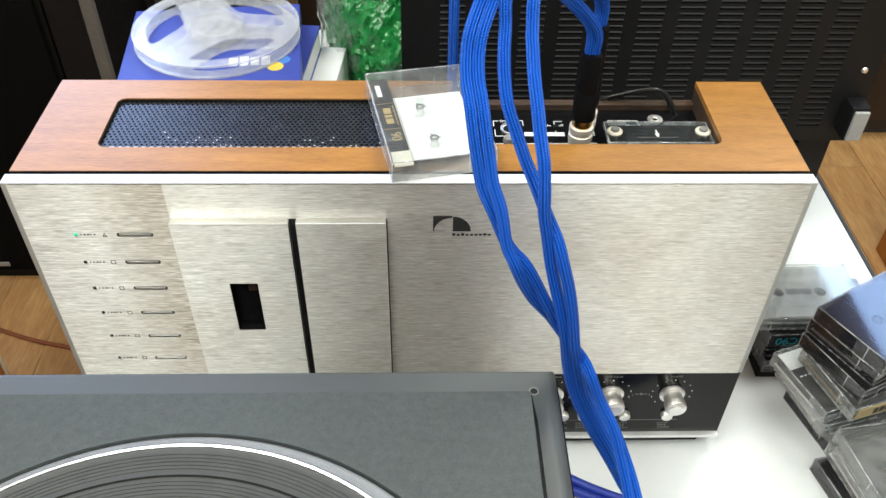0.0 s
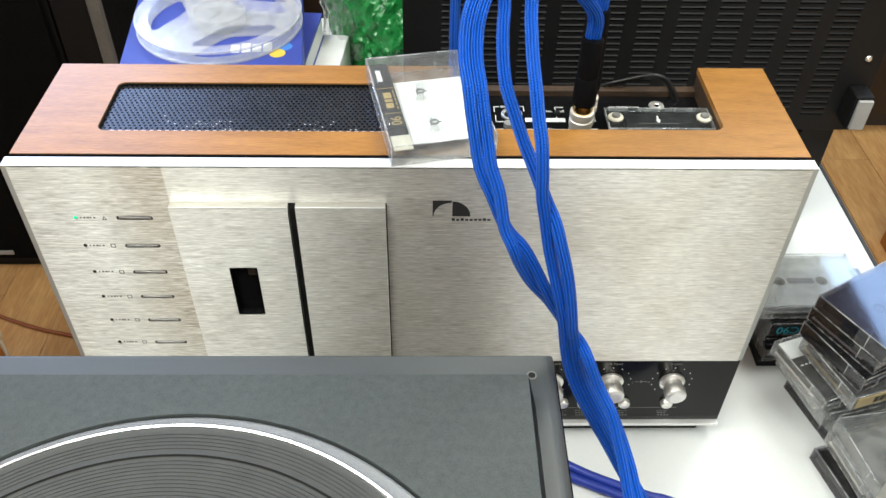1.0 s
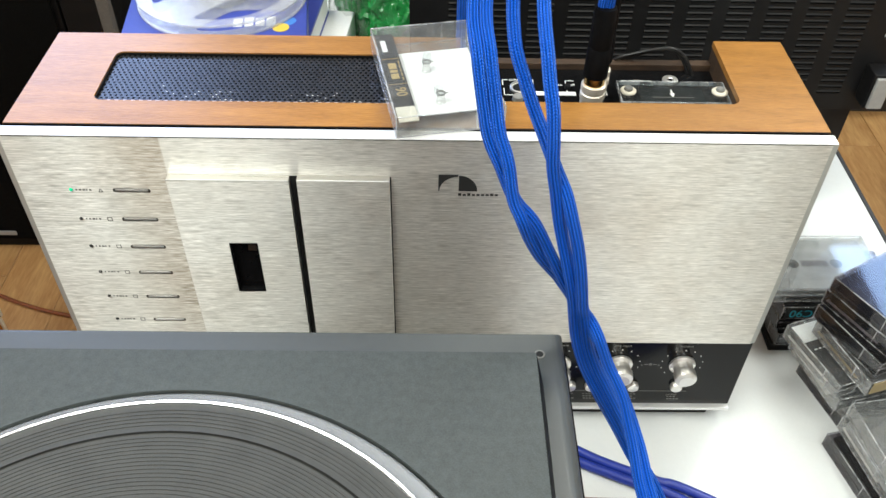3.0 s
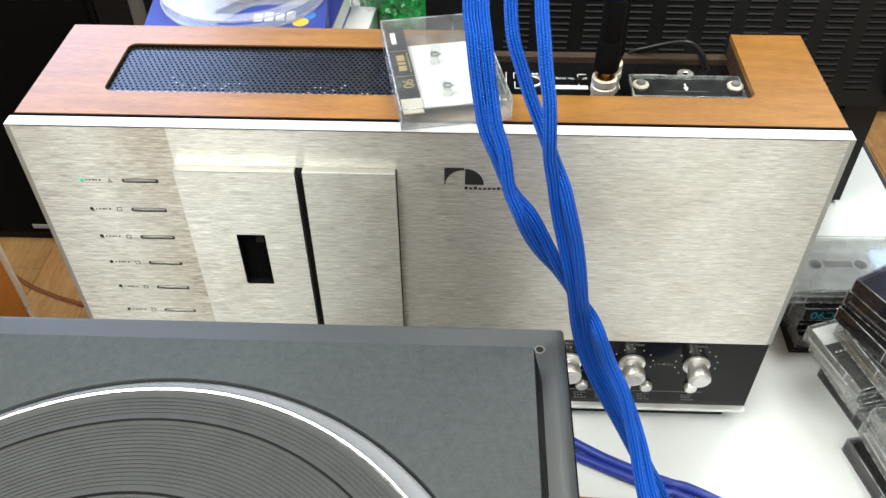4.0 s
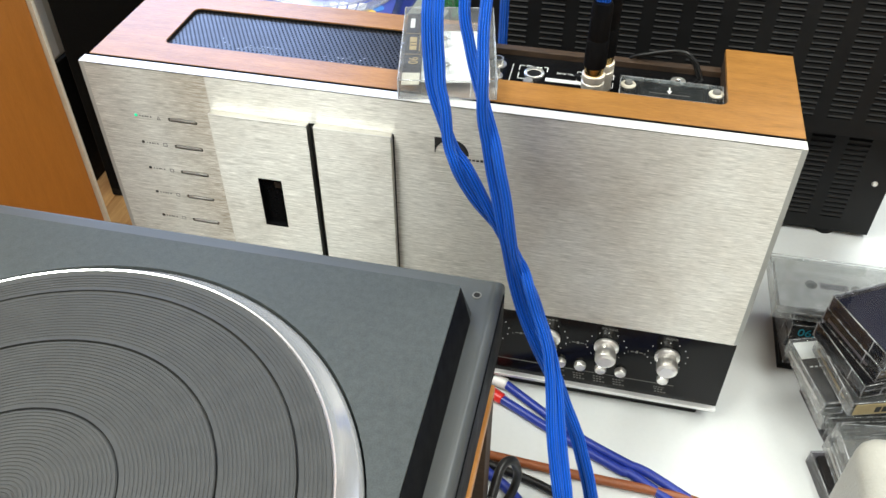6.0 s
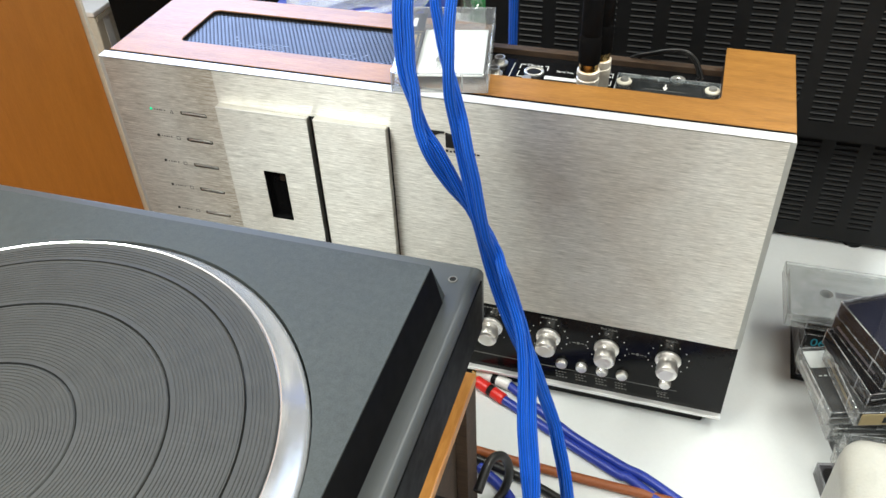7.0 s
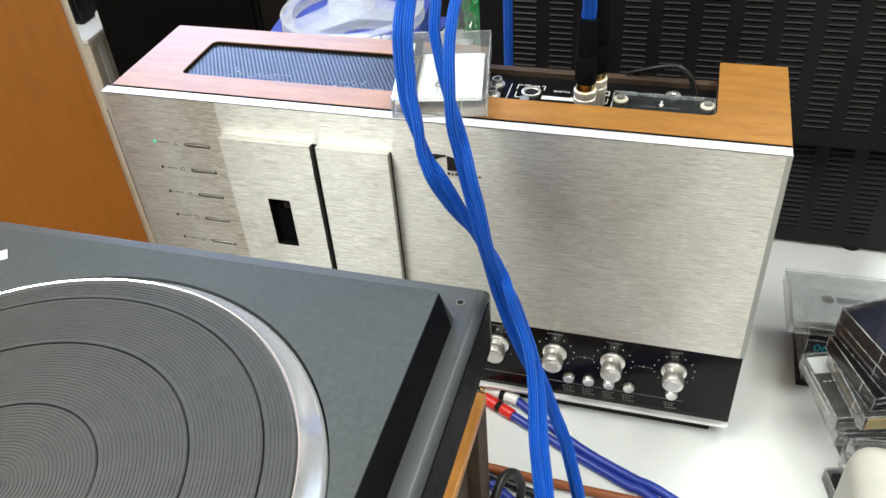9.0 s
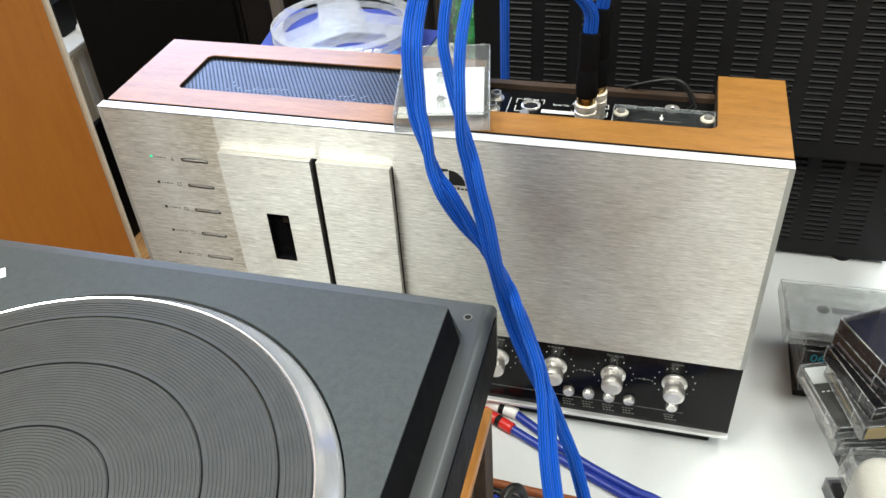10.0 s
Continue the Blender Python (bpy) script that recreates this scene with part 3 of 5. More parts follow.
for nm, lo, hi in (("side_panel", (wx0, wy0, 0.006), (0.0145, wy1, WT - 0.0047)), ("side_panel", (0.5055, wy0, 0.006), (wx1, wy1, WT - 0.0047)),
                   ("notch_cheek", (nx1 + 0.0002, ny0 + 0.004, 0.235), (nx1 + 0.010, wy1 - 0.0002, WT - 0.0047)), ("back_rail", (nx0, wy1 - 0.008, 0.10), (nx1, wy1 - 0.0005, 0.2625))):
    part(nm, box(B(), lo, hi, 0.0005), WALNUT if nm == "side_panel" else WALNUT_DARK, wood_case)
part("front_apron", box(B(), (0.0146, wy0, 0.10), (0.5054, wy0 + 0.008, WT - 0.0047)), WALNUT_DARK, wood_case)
# added black strip paints the shade on the walnut's front edge
part("front_shade_strip", box(B(), (wx0 + 0.0005, wy0 - 0.0007, 0.262), (wx1 - 0.0005, wy0 - 0.0001, WT - 0.0003)), BLACK_MATT, wood_case, "added black strip for the shade on the case's front edge")
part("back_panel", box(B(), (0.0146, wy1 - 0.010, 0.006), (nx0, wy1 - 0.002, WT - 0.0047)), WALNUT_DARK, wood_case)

part("opening_liner", plate(B(), rounded(mesh_rect[0] + 0.0001, mesh_rect[1] + 0.0001, mesh_rect[2] - 0.0001, mesh_rect[3] - 0.0001, 0.006), [rounded(mesh_rect[0] + 0.0009, mesh_rect[1] + 0.0009, mesh_rect[2] - 0.0009, mesh_rect[3] - 0.0009, 0.0054)], 0.2745, 0.2774), BLACK_MATT, wood_case, "black lining of the opening", smooth=False)

# perforated grille, a real hole in each cell
verts, faces = [], []
px = 0.00355
py = px * 0.866
ncol, nrow = int((mesh_rect[2] - mesh_rect[0]) / px), int((mesh_rect[3] - mesh_rect[1]) / py)
for j in range(nrow + 1):
    for i in range(ncol + 1):
        cx, cy = mesh_rect[0] + (i + 0.5 * (j % 2)) * px, mesh_rect[1] + j * py
        b0 = len(verts)
        for k in range(6):
            a = radians(60 * k + 30)
            verts += [(cx + px / math.sqrt(3) * math.cos(a), cy + px / math.sqrt(3) * math.sin(a), 0.2757),
                      (cx + 0.00102 * math.cos(a), cy + 0.00102 * math.sin(a), 0.2757), (cx + 0.00102 * math.cos(a), cy + 0.00102 * math.sin(a), 0.2749)]
        for k in range(6):
            n = (k + 1) % 6
            faces.append((b0 + 3 * k, b0 + 3 * n, b0 + 3 * n + 1, b0 + 3 * k + 1))
            faces.append((b0 + 3 * k + 1, b0 + 3 * n + 1, b0 + 3 * n + 2, b0 + 3 * k + 2))
me = bpy.data.meshes.new("grille")
me.from_pydata(verts, [], faces)
me.materials.append(MESH_STEEL)
gr = new("grille", me)
gr.parent = deck
tagged(gr, "dark perforated steel grille")
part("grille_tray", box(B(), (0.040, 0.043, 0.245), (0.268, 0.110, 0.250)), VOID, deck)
# pale specks set into some holes imitate glints from the mechanism below
bm = B()
for xa, xb, ya, yb, n in ((0.104, 0.134, 0.0440, 0.0585, 44), (0.172, 0.206, 0.0470, 0.0570, 16), (0.084, 0.096, 0.0500, 0.0640, 5), (0.214, 0.240, 0.0440, 0.0530, 9)):
    for k in range(n):
        j = round((ya + (yb - ya) * random.random() - mesh_rect[1]) / py)
        i = round((xa + (xb - xa) * random.random() - mesh_rect[0]) / px)
        x, y = mesh_rect[0] + (i + 0.5 * (j % 2)) * px, mesh_rect[1] + j * py
        box(bm, (x - 0.0007, y - 0.0006, 0.2738), (x + 0.0007, y + 0.0006, 0.2754), 0.0003, 1)
tagged(part("glint_specks", bm, ALU_EDGE, deck, "pale specks in the grille holes standing in for glints of inner parts"), kind="stuff")
bm = B()
x = mesh_rect[0] + 0.008
while x < mesh_rect[2] - 0.010:
    box(bm, (x, mesh_rect[1] + 0.0020, 0.2758), (x + 0.0031, mesh_rect[1] + 0.0029, 0.2766), 0.0003, 1)
    x += 0.00532
part("folded_edge", bm, ALU_EDGE, gr, "bright folded front edge")

# jack panel in the notch
JZ = 0.2580
jack = part("jack_panel", box(B(), (nx0 - 0.004, ny0 - 0.003, JZ - 0.004), (nx1 + 0.0001, wy1 - 0.0082, JZ), 0.0003), BLACK, deck, "black connector panel with white print")


def jack_line(x0, y0, x1, y1):
    part("printed_line", box(B(), (min(x0, x1) - 0.0003, min(y0, y1) - 0.0003, JZ - 0.0001), (max(x0, x1) + 0.0003, max(y0, y1) + 0.0003, JZ + 0.0003)), PRINT_WHITE, jack)


for q in ((0.313, 0.073, 0.313, 0.104), (0.3185, 0.097, 0.3185, 0.1035), (0.3185, 0.1035, 0.322, 0.1035), (0.338, 0.104, 0.3405, 0.104), (0.3405, 0.098, 0.3405, 0.104), (0.319, 0.084, 0.319, 0.092), (0.319, 0.084, 0.325, 0.084),
          (0.386, 0.1035, 0.392, 0.1035), (0.392, 0.097, 0.392, 0.1035), (0.386, 0.085, 0.392, 0.085), (0.392, 0.085, 0.392, 0.092), (0.387, 0.075, 0.392, 0.075), (0.319, 0.0745, 0.324, 0.0745), (0.334, 0.0745, 0.351, 0.0745), (0.360, 0.0745, 0.371, 0.0745),
          (0.405, 0.104, 0.409, 0.104), (0.423, 0.104, 0.427, 0.104), (0.405, 0.1005, 0.405, 0.104), (0.427, 0.1005, 0.427, 0.104), (0.364, 0.103, 0.370, 0.103), (0.364, 0.084, 0.364, 0.103)):
    jack_line(*q)
part("serial_label", box(B(), (0.3405, 0.0840, JZ), (0.3700, 0.0885, JZ + 0.0004)), WHITE_PLASTIC, jack, "silver serial strip")
text("lettering", "DIN", 0.0042, PRINT_WHITE, jack, pose(0.3555, 0.0745, JZ + 0.0003))
text("lettering", "DIN", 0.0036, PRINT_WHITE, jack, pose(0.3265, 0.1030, JZ + 0.0003))
text("lettering", "off", 0.0036, PRINT_WHITE, jack, pose(0.3685, 0.0975, JZ + 0.0003))
text("lettering", "remote", 0.0040, PRINT_WHITE, jack, pose(0.4160, 0.1040, JZ + 0.0003))
text("lettering", "Serial No.", 0.0034, PRINT_WHITE, jack, pose(0.3550, 0.0975, JZ + 0.0003))
bm = B()
for j in range(2):
    box(bm, (0.3315 + 0.0026 * j, 0.1022, JZ), (0.3315 + 0.0026 * j + 0.0019, 0.1036, JZ + 0.0003))
for j in range(2):
    box(bm, (0.3868 + 0.0024 * j, 0.0972, JZ), (0.3868 + 0.0024 * j + 0.0017, 0.0986, JZ + 0.0003))
part("lettering_bar", bm, PRINT_WHITE, jack)
part("toggle", box(B(), (0.3625, 0.0905, JZ), (0.3665, 0.0945, JZ + 0.004), 0.0008), BLACK_MATT, jack, "small black switch")


def rca_socket(x, y, s=1.0):
    k = part("socket", lathe(B(), [(0.0030 * s, 0.006 * s), (0.0042 * s, 0.006 * s), (0.0042 * s, 0.001), (0.0066 * s, 0.001), (0.0066 * s, 0)], 28), NICKEL, jack, at=pose(x, y, JZ))
    part("insulator", lathe(B(), [(0, 0.003 * s), (0.0030 * s, 0.003 * s)], 20), BLACK_MATT, k)


rca_socket(0.3010, 0.1010)
rca_socket(0.3010, 0.0830)
part("washer", lathe(B(), [(0.0018, 0.0006), (0.0024, 0.0012), (0.0056, 0.0010), (0.0058, 0)], 28), NICKEL, jack, "flat nickel washer", at=pose(0.4410, 0.1055, JZ))
part("din_socket", lathe(B(), [(0.0078, 0.0002), (0.0078, 0.0016), (0.0068, 0.0020), (0.0064, 0.0006), (0, 0.0006)], 32), NICKEL, jack, "round metal DIN socket", at=pose(0.3310, 0.0925, JZ))
part("din_insert", lathe(B(), [(0, 0.0008), (0.0056, 0.0008), (0.0056, 0.0005)], 28), BLACK_MATT, jack, at=pose(0.3310, 0.0925, JZ))
part("level_trimmer", lathe(B(), [(0, 0.003), (0.0036, 0.003), (0.0040, 0.0)], 24), NICKEL, jack, at=pose(0.328, 0.0785, JZ))

cover = part("cover_plate", box(B(), (0.3972, 0.0605, 0.2665), (0.4722, 0.0865, 0.2690), 0.0008), ACRYLIC, deck, "clear acrylic cover plate with a white arrow")
for sx in (0.4033, 0.4670):
    part("spacer", lathe(B(), [(0, 0), (0.0022, 0), (0.0022, 0.0084), (0, 0.0084)], 24), BLACK_MATT, cover, at=pose(sx, 0.0735, JZ))
    s = part("washer", lathe(B(), [(0.0054, 0.0), (0.0056, 0.0010), (0.0048, 0.0018), (0.0026, 0.0018), (0.0026, 0.0010)], 28), OLD_WHITE, cover, "cream nylon washer", at=pose(sx, 0.0735, 0.2691))
    part("screw_head", lathe(B(), [(0.0030, 0.0012), (0.0030, 0.0030), (0.0024, 0.0037), (0.0010, 0.0037), (0, 0.0031)], 20), PRINT_GREY, s, "dark screw head")
# hazy rim added to draw the highlights of the plate's edges
part("plate_edge", plate(B(), [(0.3970, 0.0603), (0.4724, 0.0603), (0.4724, 0.0867), (0.3970, 0.0867)], [[(0.3978, 0.0613), (0.4716, 0.0613), (0.4716, 0.0859), (0.3978, 0.0859)]], 0.2664, 0.2692), RIM, cover, "hazy rim standing in for highlights on the plate edges", smooth=False)
bm = B()
plate(bm, [(-0.0005, 0.001), (-0.0018, 0.001), (0, -0.0035), (0.0018, 0.001), (0.0005, 0.001), (0.0005, 0.0055), (-0.0005, 0.0055)], [], 0.0, 0.0003)
part("arrow", bm, PRINT_WHITE, cover, "white arrow", at=pose(0.4335, 0.0705, 0.2691))
part("print_line", box(B(), (0.4190, 0.0668, 0.2691), (0.4480, 0.0671, 0.2693)), PRINT_GREY, cover)
part("inner_block", box(B(), (0.412, 0.070, JZ), (0.459, 0.087, 0.2640), 0.001), BLACK_MATT, jack)


# ---- turntable and the rack under it ----
TTX, TTY, TTZ = 0.3435, -0.1090, 0.229
PX, PY, PZ = 0.3222, -0.1480, 0.2567
CX, CY, CR = 0.1504, -0.3367, 0.1638
tt = thing("turntable", "grey turntable with a chrome-edged platter and ribbed rubber mat", "turntable")
bm, ring = B(), None
for k, (inset, z) in enumerate([(0.0, 0.180)] + [(0.0085 * (1 - math.cos(radians(a))), TTZ - 0.0085 * (1 - math.sin(radians(a)))) for a in range(0, 91, 10)]):
    new_ring = [bm.verts.new((x, y, z)) for x, y in ((-0.16 + inset, -0.56 + inset), (TTX - inset, -0.56 + inset), (TTX - inset, TTY - 0.6 * inset), (-0.16 + inset, TTY - 0.6 * inset))]
    if ring is None:
        bm.faces.new(new_ring)
    else:
        for q in range(4):
            bm.faces.new((ring[q], ring[(q + 1) % 4], new_ring[(q + 1) % 4], new_ring[q]))
    ring = new_ring
bm.faces.new(ring)
part("base_frame", bm, FRAME, tt, "black base frame with a lower rim")
# near-black sheet over the frame's side, shade put into its colour
part("side_skirt", box(B(), (TTX - 0.002, -0.558, 0.178), (TTX + 0.0008, TTY - 0.006, TTZ - 0.0075), 0.0006), BOOT_AND_SHADE_BLACK, tt)
circle = [(CX + CR * math.cos(2 * math.pi * k / 96), CY + CR * math.sin(2 * math.pi * k / 96)) for k in range(96)]
top = plate(B(), rounded(-0.14, -0.54, PX, PY, 0.0012, 3), [circle], TTZ + 0.0002, PZ)
for v in top.verts:      # the outer walls lean out towards their foot
    if v.co.z < TTZ + 0.001:
        v.co.x += 0.0058 if v.co.x > PX - 0.004 else 0
        v.co.y += 0.0065 if v.co.y > PY - 0.004 else 0
top_plate = part("top_plate", top, PLINTH, tt, "dark grey textured top plate")
# added sheet paints the shade of the grey plate's right side
part("plate_side", plate(B(), [(PX - 0.0003, PZ - 0.0008), (PX + 0.0005, PZ - 0.0008), (PX + 0.0065, TTZ + 0.0003), (PX + 0.0056, TTZ + 0.0003)], [], -PY + 0.001, 0.5385, FACE), BOOT_AND_SHADE_BLACK, top_plate, "side wall sheet darkened for its shade", smooth=False)
part("recess_floor", lathe(B(), [(CR + 0.002, TTZ + 0.0005), (0, TTZ + 0.0005)], 64, pose(CX, CY, 0)), VOID, tt)
platter = part("platter", lathe(B(), [(0, 0.2480), (0.1625, 0.2480), (0.1628, 0.2540), (0.1622, 0.2556), (0.1600, 0.2574), (0.1550, 0.2612), (0.1519, 0.2647), (0.1506, 0.2664), (0.1498, 0.2660), (0.1498, 0.2634), (0, 0.2634)], 160, pose(CX, CY, 0)), PLATTER, tt, "polished chrome platter")
prof, r = [(0, 0.2656)], 0.004
while r < 0.1462:
    deep = [q for q in (0.0520, 0.0962, 0.1330) if q - 0.0019 <= r < q + 0.0012]
    if deep:
        q = deep[0]
        prof += [(q - 0.0006, 0.2665), (q - 0.0004, 0.2640), (q + 0.0004, 0.2640), (q + 0.0006, 0.2666)]
        r = q + 0.0020
    else:
        prof += [(r, 0.2665), (r + 0.0011, 0.2665), (r + 0.0013, 0.26618), (r + 0.0018, 0.26618)]
        r += 0.0020
prof += [(0.1484, 0.2666), (0.1490, 0.2660), (0.1490, 0.2636)]
part("mat", lathe(B(), prof, 120, pose(CX, CY, 0)), RUBBER, platter, "dark ribbed rubber mat")
part("spindle", lathe(B(), [(0.0036, 0.265), (0.0036, 0.2755), (0.0025, 0.2795), (0, 0.2805)], 20, pose(CX, CY, 0)), CHROME, platter)
part("hinge_hole", lathe(B(), [(0.0030, 0.0002), (0.0029, 0.0006), (0.0021, 0.0006), (0.0021, 0.0002)], 24, pose(0.3285, -0.1270, TTZ)), PRINT_GREY, tt, "small metal lid socket")
part("front_label", box(B(), (-0.012, -0.005, 0), (0.008, 0.005, 0.0006), 0.0002), WHITE_PLASTIC, tt, "white label on the top plate", at=pose(0.0245, -0.177, PZ, 0, 0, 38))
part("socket_hole", lathe(B(), [(0.0023, 0.0004), (0, 0.0004)], 20, pose(0.3285, -0.1270, TTZ)), VOID, tt)
for fx in (-0.10, 0.300):
    for fy in (-0.50, -0.185):
        part("foot", lathe(B(), [(0, 0.1503), (0.020, 0.1503), (0.022, 0.154), (0.022, 0.1798), (0, 0.1798)], 32, pose(fx, fy, 0)), BLACK_MATT, tt)

RZ = 0.1500
rack = thing("wooden_cabinet", "open-backed brown wooden cabinet standing on the table", "cabinet")
part("side_board", box(B(), (0.3270, -0.56, TABLE), (0.3340, -0.131, RZ - 0.0087), 0.0008), RACK_WOOD, rack)
part("side_board", box(B(), (-0.150, -0.56, TABLE), (-0.136, -0.131, RZ), 0.0008), RACK_WOOD, rack)
part("edge_rail", box(B(), (0.3290, -0.56, RZ - 0.0085), (0.3440, -0.131, RZ), 0.0010), RACK_WOOD, rack, "light brown rail along the top edge")
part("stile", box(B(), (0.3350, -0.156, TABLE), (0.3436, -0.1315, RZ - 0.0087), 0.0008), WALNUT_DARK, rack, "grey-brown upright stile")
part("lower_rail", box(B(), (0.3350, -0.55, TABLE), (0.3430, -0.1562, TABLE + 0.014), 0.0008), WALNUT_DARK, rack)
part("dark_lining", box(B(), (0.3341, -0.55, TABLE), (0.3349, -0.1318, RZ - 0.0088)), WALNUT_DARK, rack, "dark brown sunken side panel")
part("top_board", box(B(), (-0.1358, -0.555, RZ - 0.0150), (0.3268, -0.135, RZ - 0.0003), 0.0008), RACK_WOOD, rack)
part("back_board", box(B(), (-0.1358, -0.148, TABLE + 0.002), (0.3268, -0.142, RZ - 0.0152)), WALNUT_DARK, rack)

jb = part("socket_box", box(B(), (0.3351, -0.270, 0.085), (0.3510, -0.216, 0.1300), 0.002), BLACK_MATT, rack, "small black socket box")
part("chrome_lug", lathe(B(), [(0, 0.004), (0.003, 0.004), (0.0034, 0.003), (0.0034, 0)], 18, pose(0.3450, -0.2159, 0.116, 90) @ pose(0, 0, 0, 180)), CHROME, jb)


# ---- cables ----
def cable(name, pts, r, material, label, n=10, group=""):
    return tagged(part(name, sweep(B(), pts, r, 14, n), material), label, "cable", group)


def bundle(name, cx, cy, strands, label, top=0.0):
    """A plug on the deck, its boot and two sleeved strands."""
    th = thing(name, label, "cable", "blue cables over the deck")
    part("plug", lathe(B(), [(0, JZ), (0.0078, JZ), (0.0078, 0.2690), (0.0084, 0.2695), (0.0084, 0.2735), (0.0076, 0.2740), (0.0076, 0.2755), (0.0084, 0.2760), (0.0084, 0.2800), (0.0074, 0.2806), (0, 0.2806)], 36, pose(cx, cy, 0)), PLUG_METAL, th, "pale nickel plug with turned rings")
    part("collar", lathe(B(), [(0.0070, 0.2804), (0.0072, 0.2875), (0, 0.2875)], 32, pose(cx, cy, 0)), GOLD, th, "gold collar")
    part("boot", lathe(B(), [(0, 0.2868), (0.0080, 0.2868), (0.0082, 0.2880), (0.0080, 0.3070), (0.0072, 0.3085), (0.0075, 0.3095), (0.0074, 0.3340 + top), (0.0066, 0.3365 + top), (0, 0.3365 + top)], 32, pose(cx, cy, 0)), BOOT_AND_SHADE_BLACK, th, "black heat-shrink boot")
    for pts in strands:
        part("strand", sweep(B(), pts, 0.0032, 60, 5, 12), BLUE_BRAID, th, "blue braided sleeve")
    return th


def twisted(centre, turns, r=0.0033):
    """Two lines winding round one; turns gives the angle of the first by height."""
    line = spline(centre, 4)
    a, b = [], []
    for i, p in enumerate(line):
        t = (line[min(i + 1, len(line) - 1)] - line[max(i - 1, 0)]).normalized()
        u = Vector((1, 0, 0))
        u = (u - t * u.dot(t)).normalized()
        v = t.cross(u)
        if v.y > 0:
            v = -v
        w = float(np.interp(-p.z, [-z for z, _ in turns], [q for _, q in turns]))
        o = r * (math.cos(radians(w)) * u + math.sin(radians(w)) * v)
        a.append(p + o)
        b.append(p - o)
    return a, b


A_LINE = [(0.2995, -0.034, 0.430), (0.2918, -0.051, 0.4165), (0.2895, -0.059, 0.4070), (0.2893, -0.069, 0.3985), (0.2910, -0.081, 0.3910), (0.2925, -0.088, 0.3815), (0.2945, -0.0935, 0.3700),
          (0.2970, -0.0995, 0.3575), (0.3020, -0.1055, 0.3455), (0.3075, -0.1110, 0.3285), (0.3155, -0.1160, 0.3165), (0.3265, -0.1130, 0.2920), (0.3370, -0.1100, 0.2720), (0.3500, -0.1105, 0.2495),
          (0.3595, -0.1220, 0.2390), (0.3675, -0.1280, 0.2215), (0.3755, -0.1380, 0.2085), (0.3810, -0.1485, 0.1955), (0.3848, -0.1600, 0.1855), (0.3877, -0.1725, 0.1755), (0.3905, -0.1830, 0.1690),
          (0.3940, -0.1930, 0.1600), (0.3990, -0.2080, 0.1490), (0.4040, -0.2230, 0.1280), (0.415, -0.248, 0.070), (0.432, -0.280, 0.010), (0.460, -0.330, -0.0040)]
BC_LINE = [(0.3460, -0.1195, 0.2640), (0.3530, -0.1160, 0.2300), (0.3600, -0.1180, 0.2090), (0.3700, -0.1240, 0.1900), (0.3815, -0.1300, 0.1690), (0.3920, -0.1370, 0.1490), (0.4010, -0.1480, 0.1380),
           (0.4070, -0.1595, 0.1310), (0.4170, -0.1800, 0.1150), (0.4250, -0.200, 0.085), (0.445, -0.240, 0.012), (0.500, -0.330, -0.0040)]
a2, a1 = twisted(A_LINE, [(0.43, 5), (0.37, 5), (0.350, 35), (0.3285, 92), (0.312, 150), (0.295, 185), (0.272, 240), (0.24, 262), (0.205, 285), (0.185, 325), (0.168, 350), (0.157, 362), (0.142, 402), (0.12, 445)], 0.0029)
b2, c2 = twisted(BC_LINE, [(0.264, 40), (0.235, 10), (0.19, 0), (0.165, 30), (0.14, 65), (0.1, 60)], 0.0029)
B_TOP = [(0.3075, -0.034, 0.430), (0.3060, -0.0465, 0.4140), (0.3052, -0.0560, 0.4050), (0.3055, -0.0645, 0.3955), (0.3070, -0.0730, 0.3865), (0.3110, -0.0805, 0.3765), (0.3155, -0.0880, 0.3660), (0.3210, -0.0955, 0.3550),
         (0.3280, -0.1030, 0.3400), (0.3330, -0.1105, 0.3310), (0.3370, -0.1160, 0.3185), (0.3415, -0.1190, 0.3020), (0.3450, -0.1215, 0.2840)]
C_TOP = [(0.3215, -0.034, 0.431), (0.3190, -0.0490, 0.4155), (0.3188, -0.0600, 0.4080), (0.3190, -0.0725, 0.4005), (0.3200, -0.0850, 0.3925), (0.3212, -0.0940, 0.3830), (0.3230, -0.1020, 0.3730), (0.3240, -0.1070, 0.3600),
         (0.3250, -0.1090, 0.3470), (0.3280, -0.1100, 0.3320), (0.3315, -0.1115, 0.3140), (0.3360, -0.1145, 0.2965), (0.3400, -0.1180, 0.2810)]
bundle("audio_cable", 0.3770, 0.0660,
       [[(0.3750, 0.067, 0.334), (0.3725, 0.066, 0.356), (0.345, 0.046, 0.390), (0.317, 0.006, 0.426)] + a1,
        [(0.3790, 0.067, 0.334), (0.3765, 0.065, 0.356), (0.3485, 0.0495, 0.3900), (0.3205, 0.0095, 0.4260)] + a2],
       "blue braided audio cable looping out of a plug")
bundle("audio_cable", 0.3828, 0.0850,
       [[(0.3812, 0.085, 0.345), (0.3795, 0.083, 0.366), (0.355, 0.056, 0.400), (0.325, 0.008, 0.432)] + B_TOP + b2,
        [(0.3846, 0.085, 0.345), (0.3830, 0.082, 0.366), (0.361, 0.052, 0.402), (0.338, 0.008, 0.434)] + C_TOP + c2],
       "blue braided audio cable twisted with its twin", 0.011)

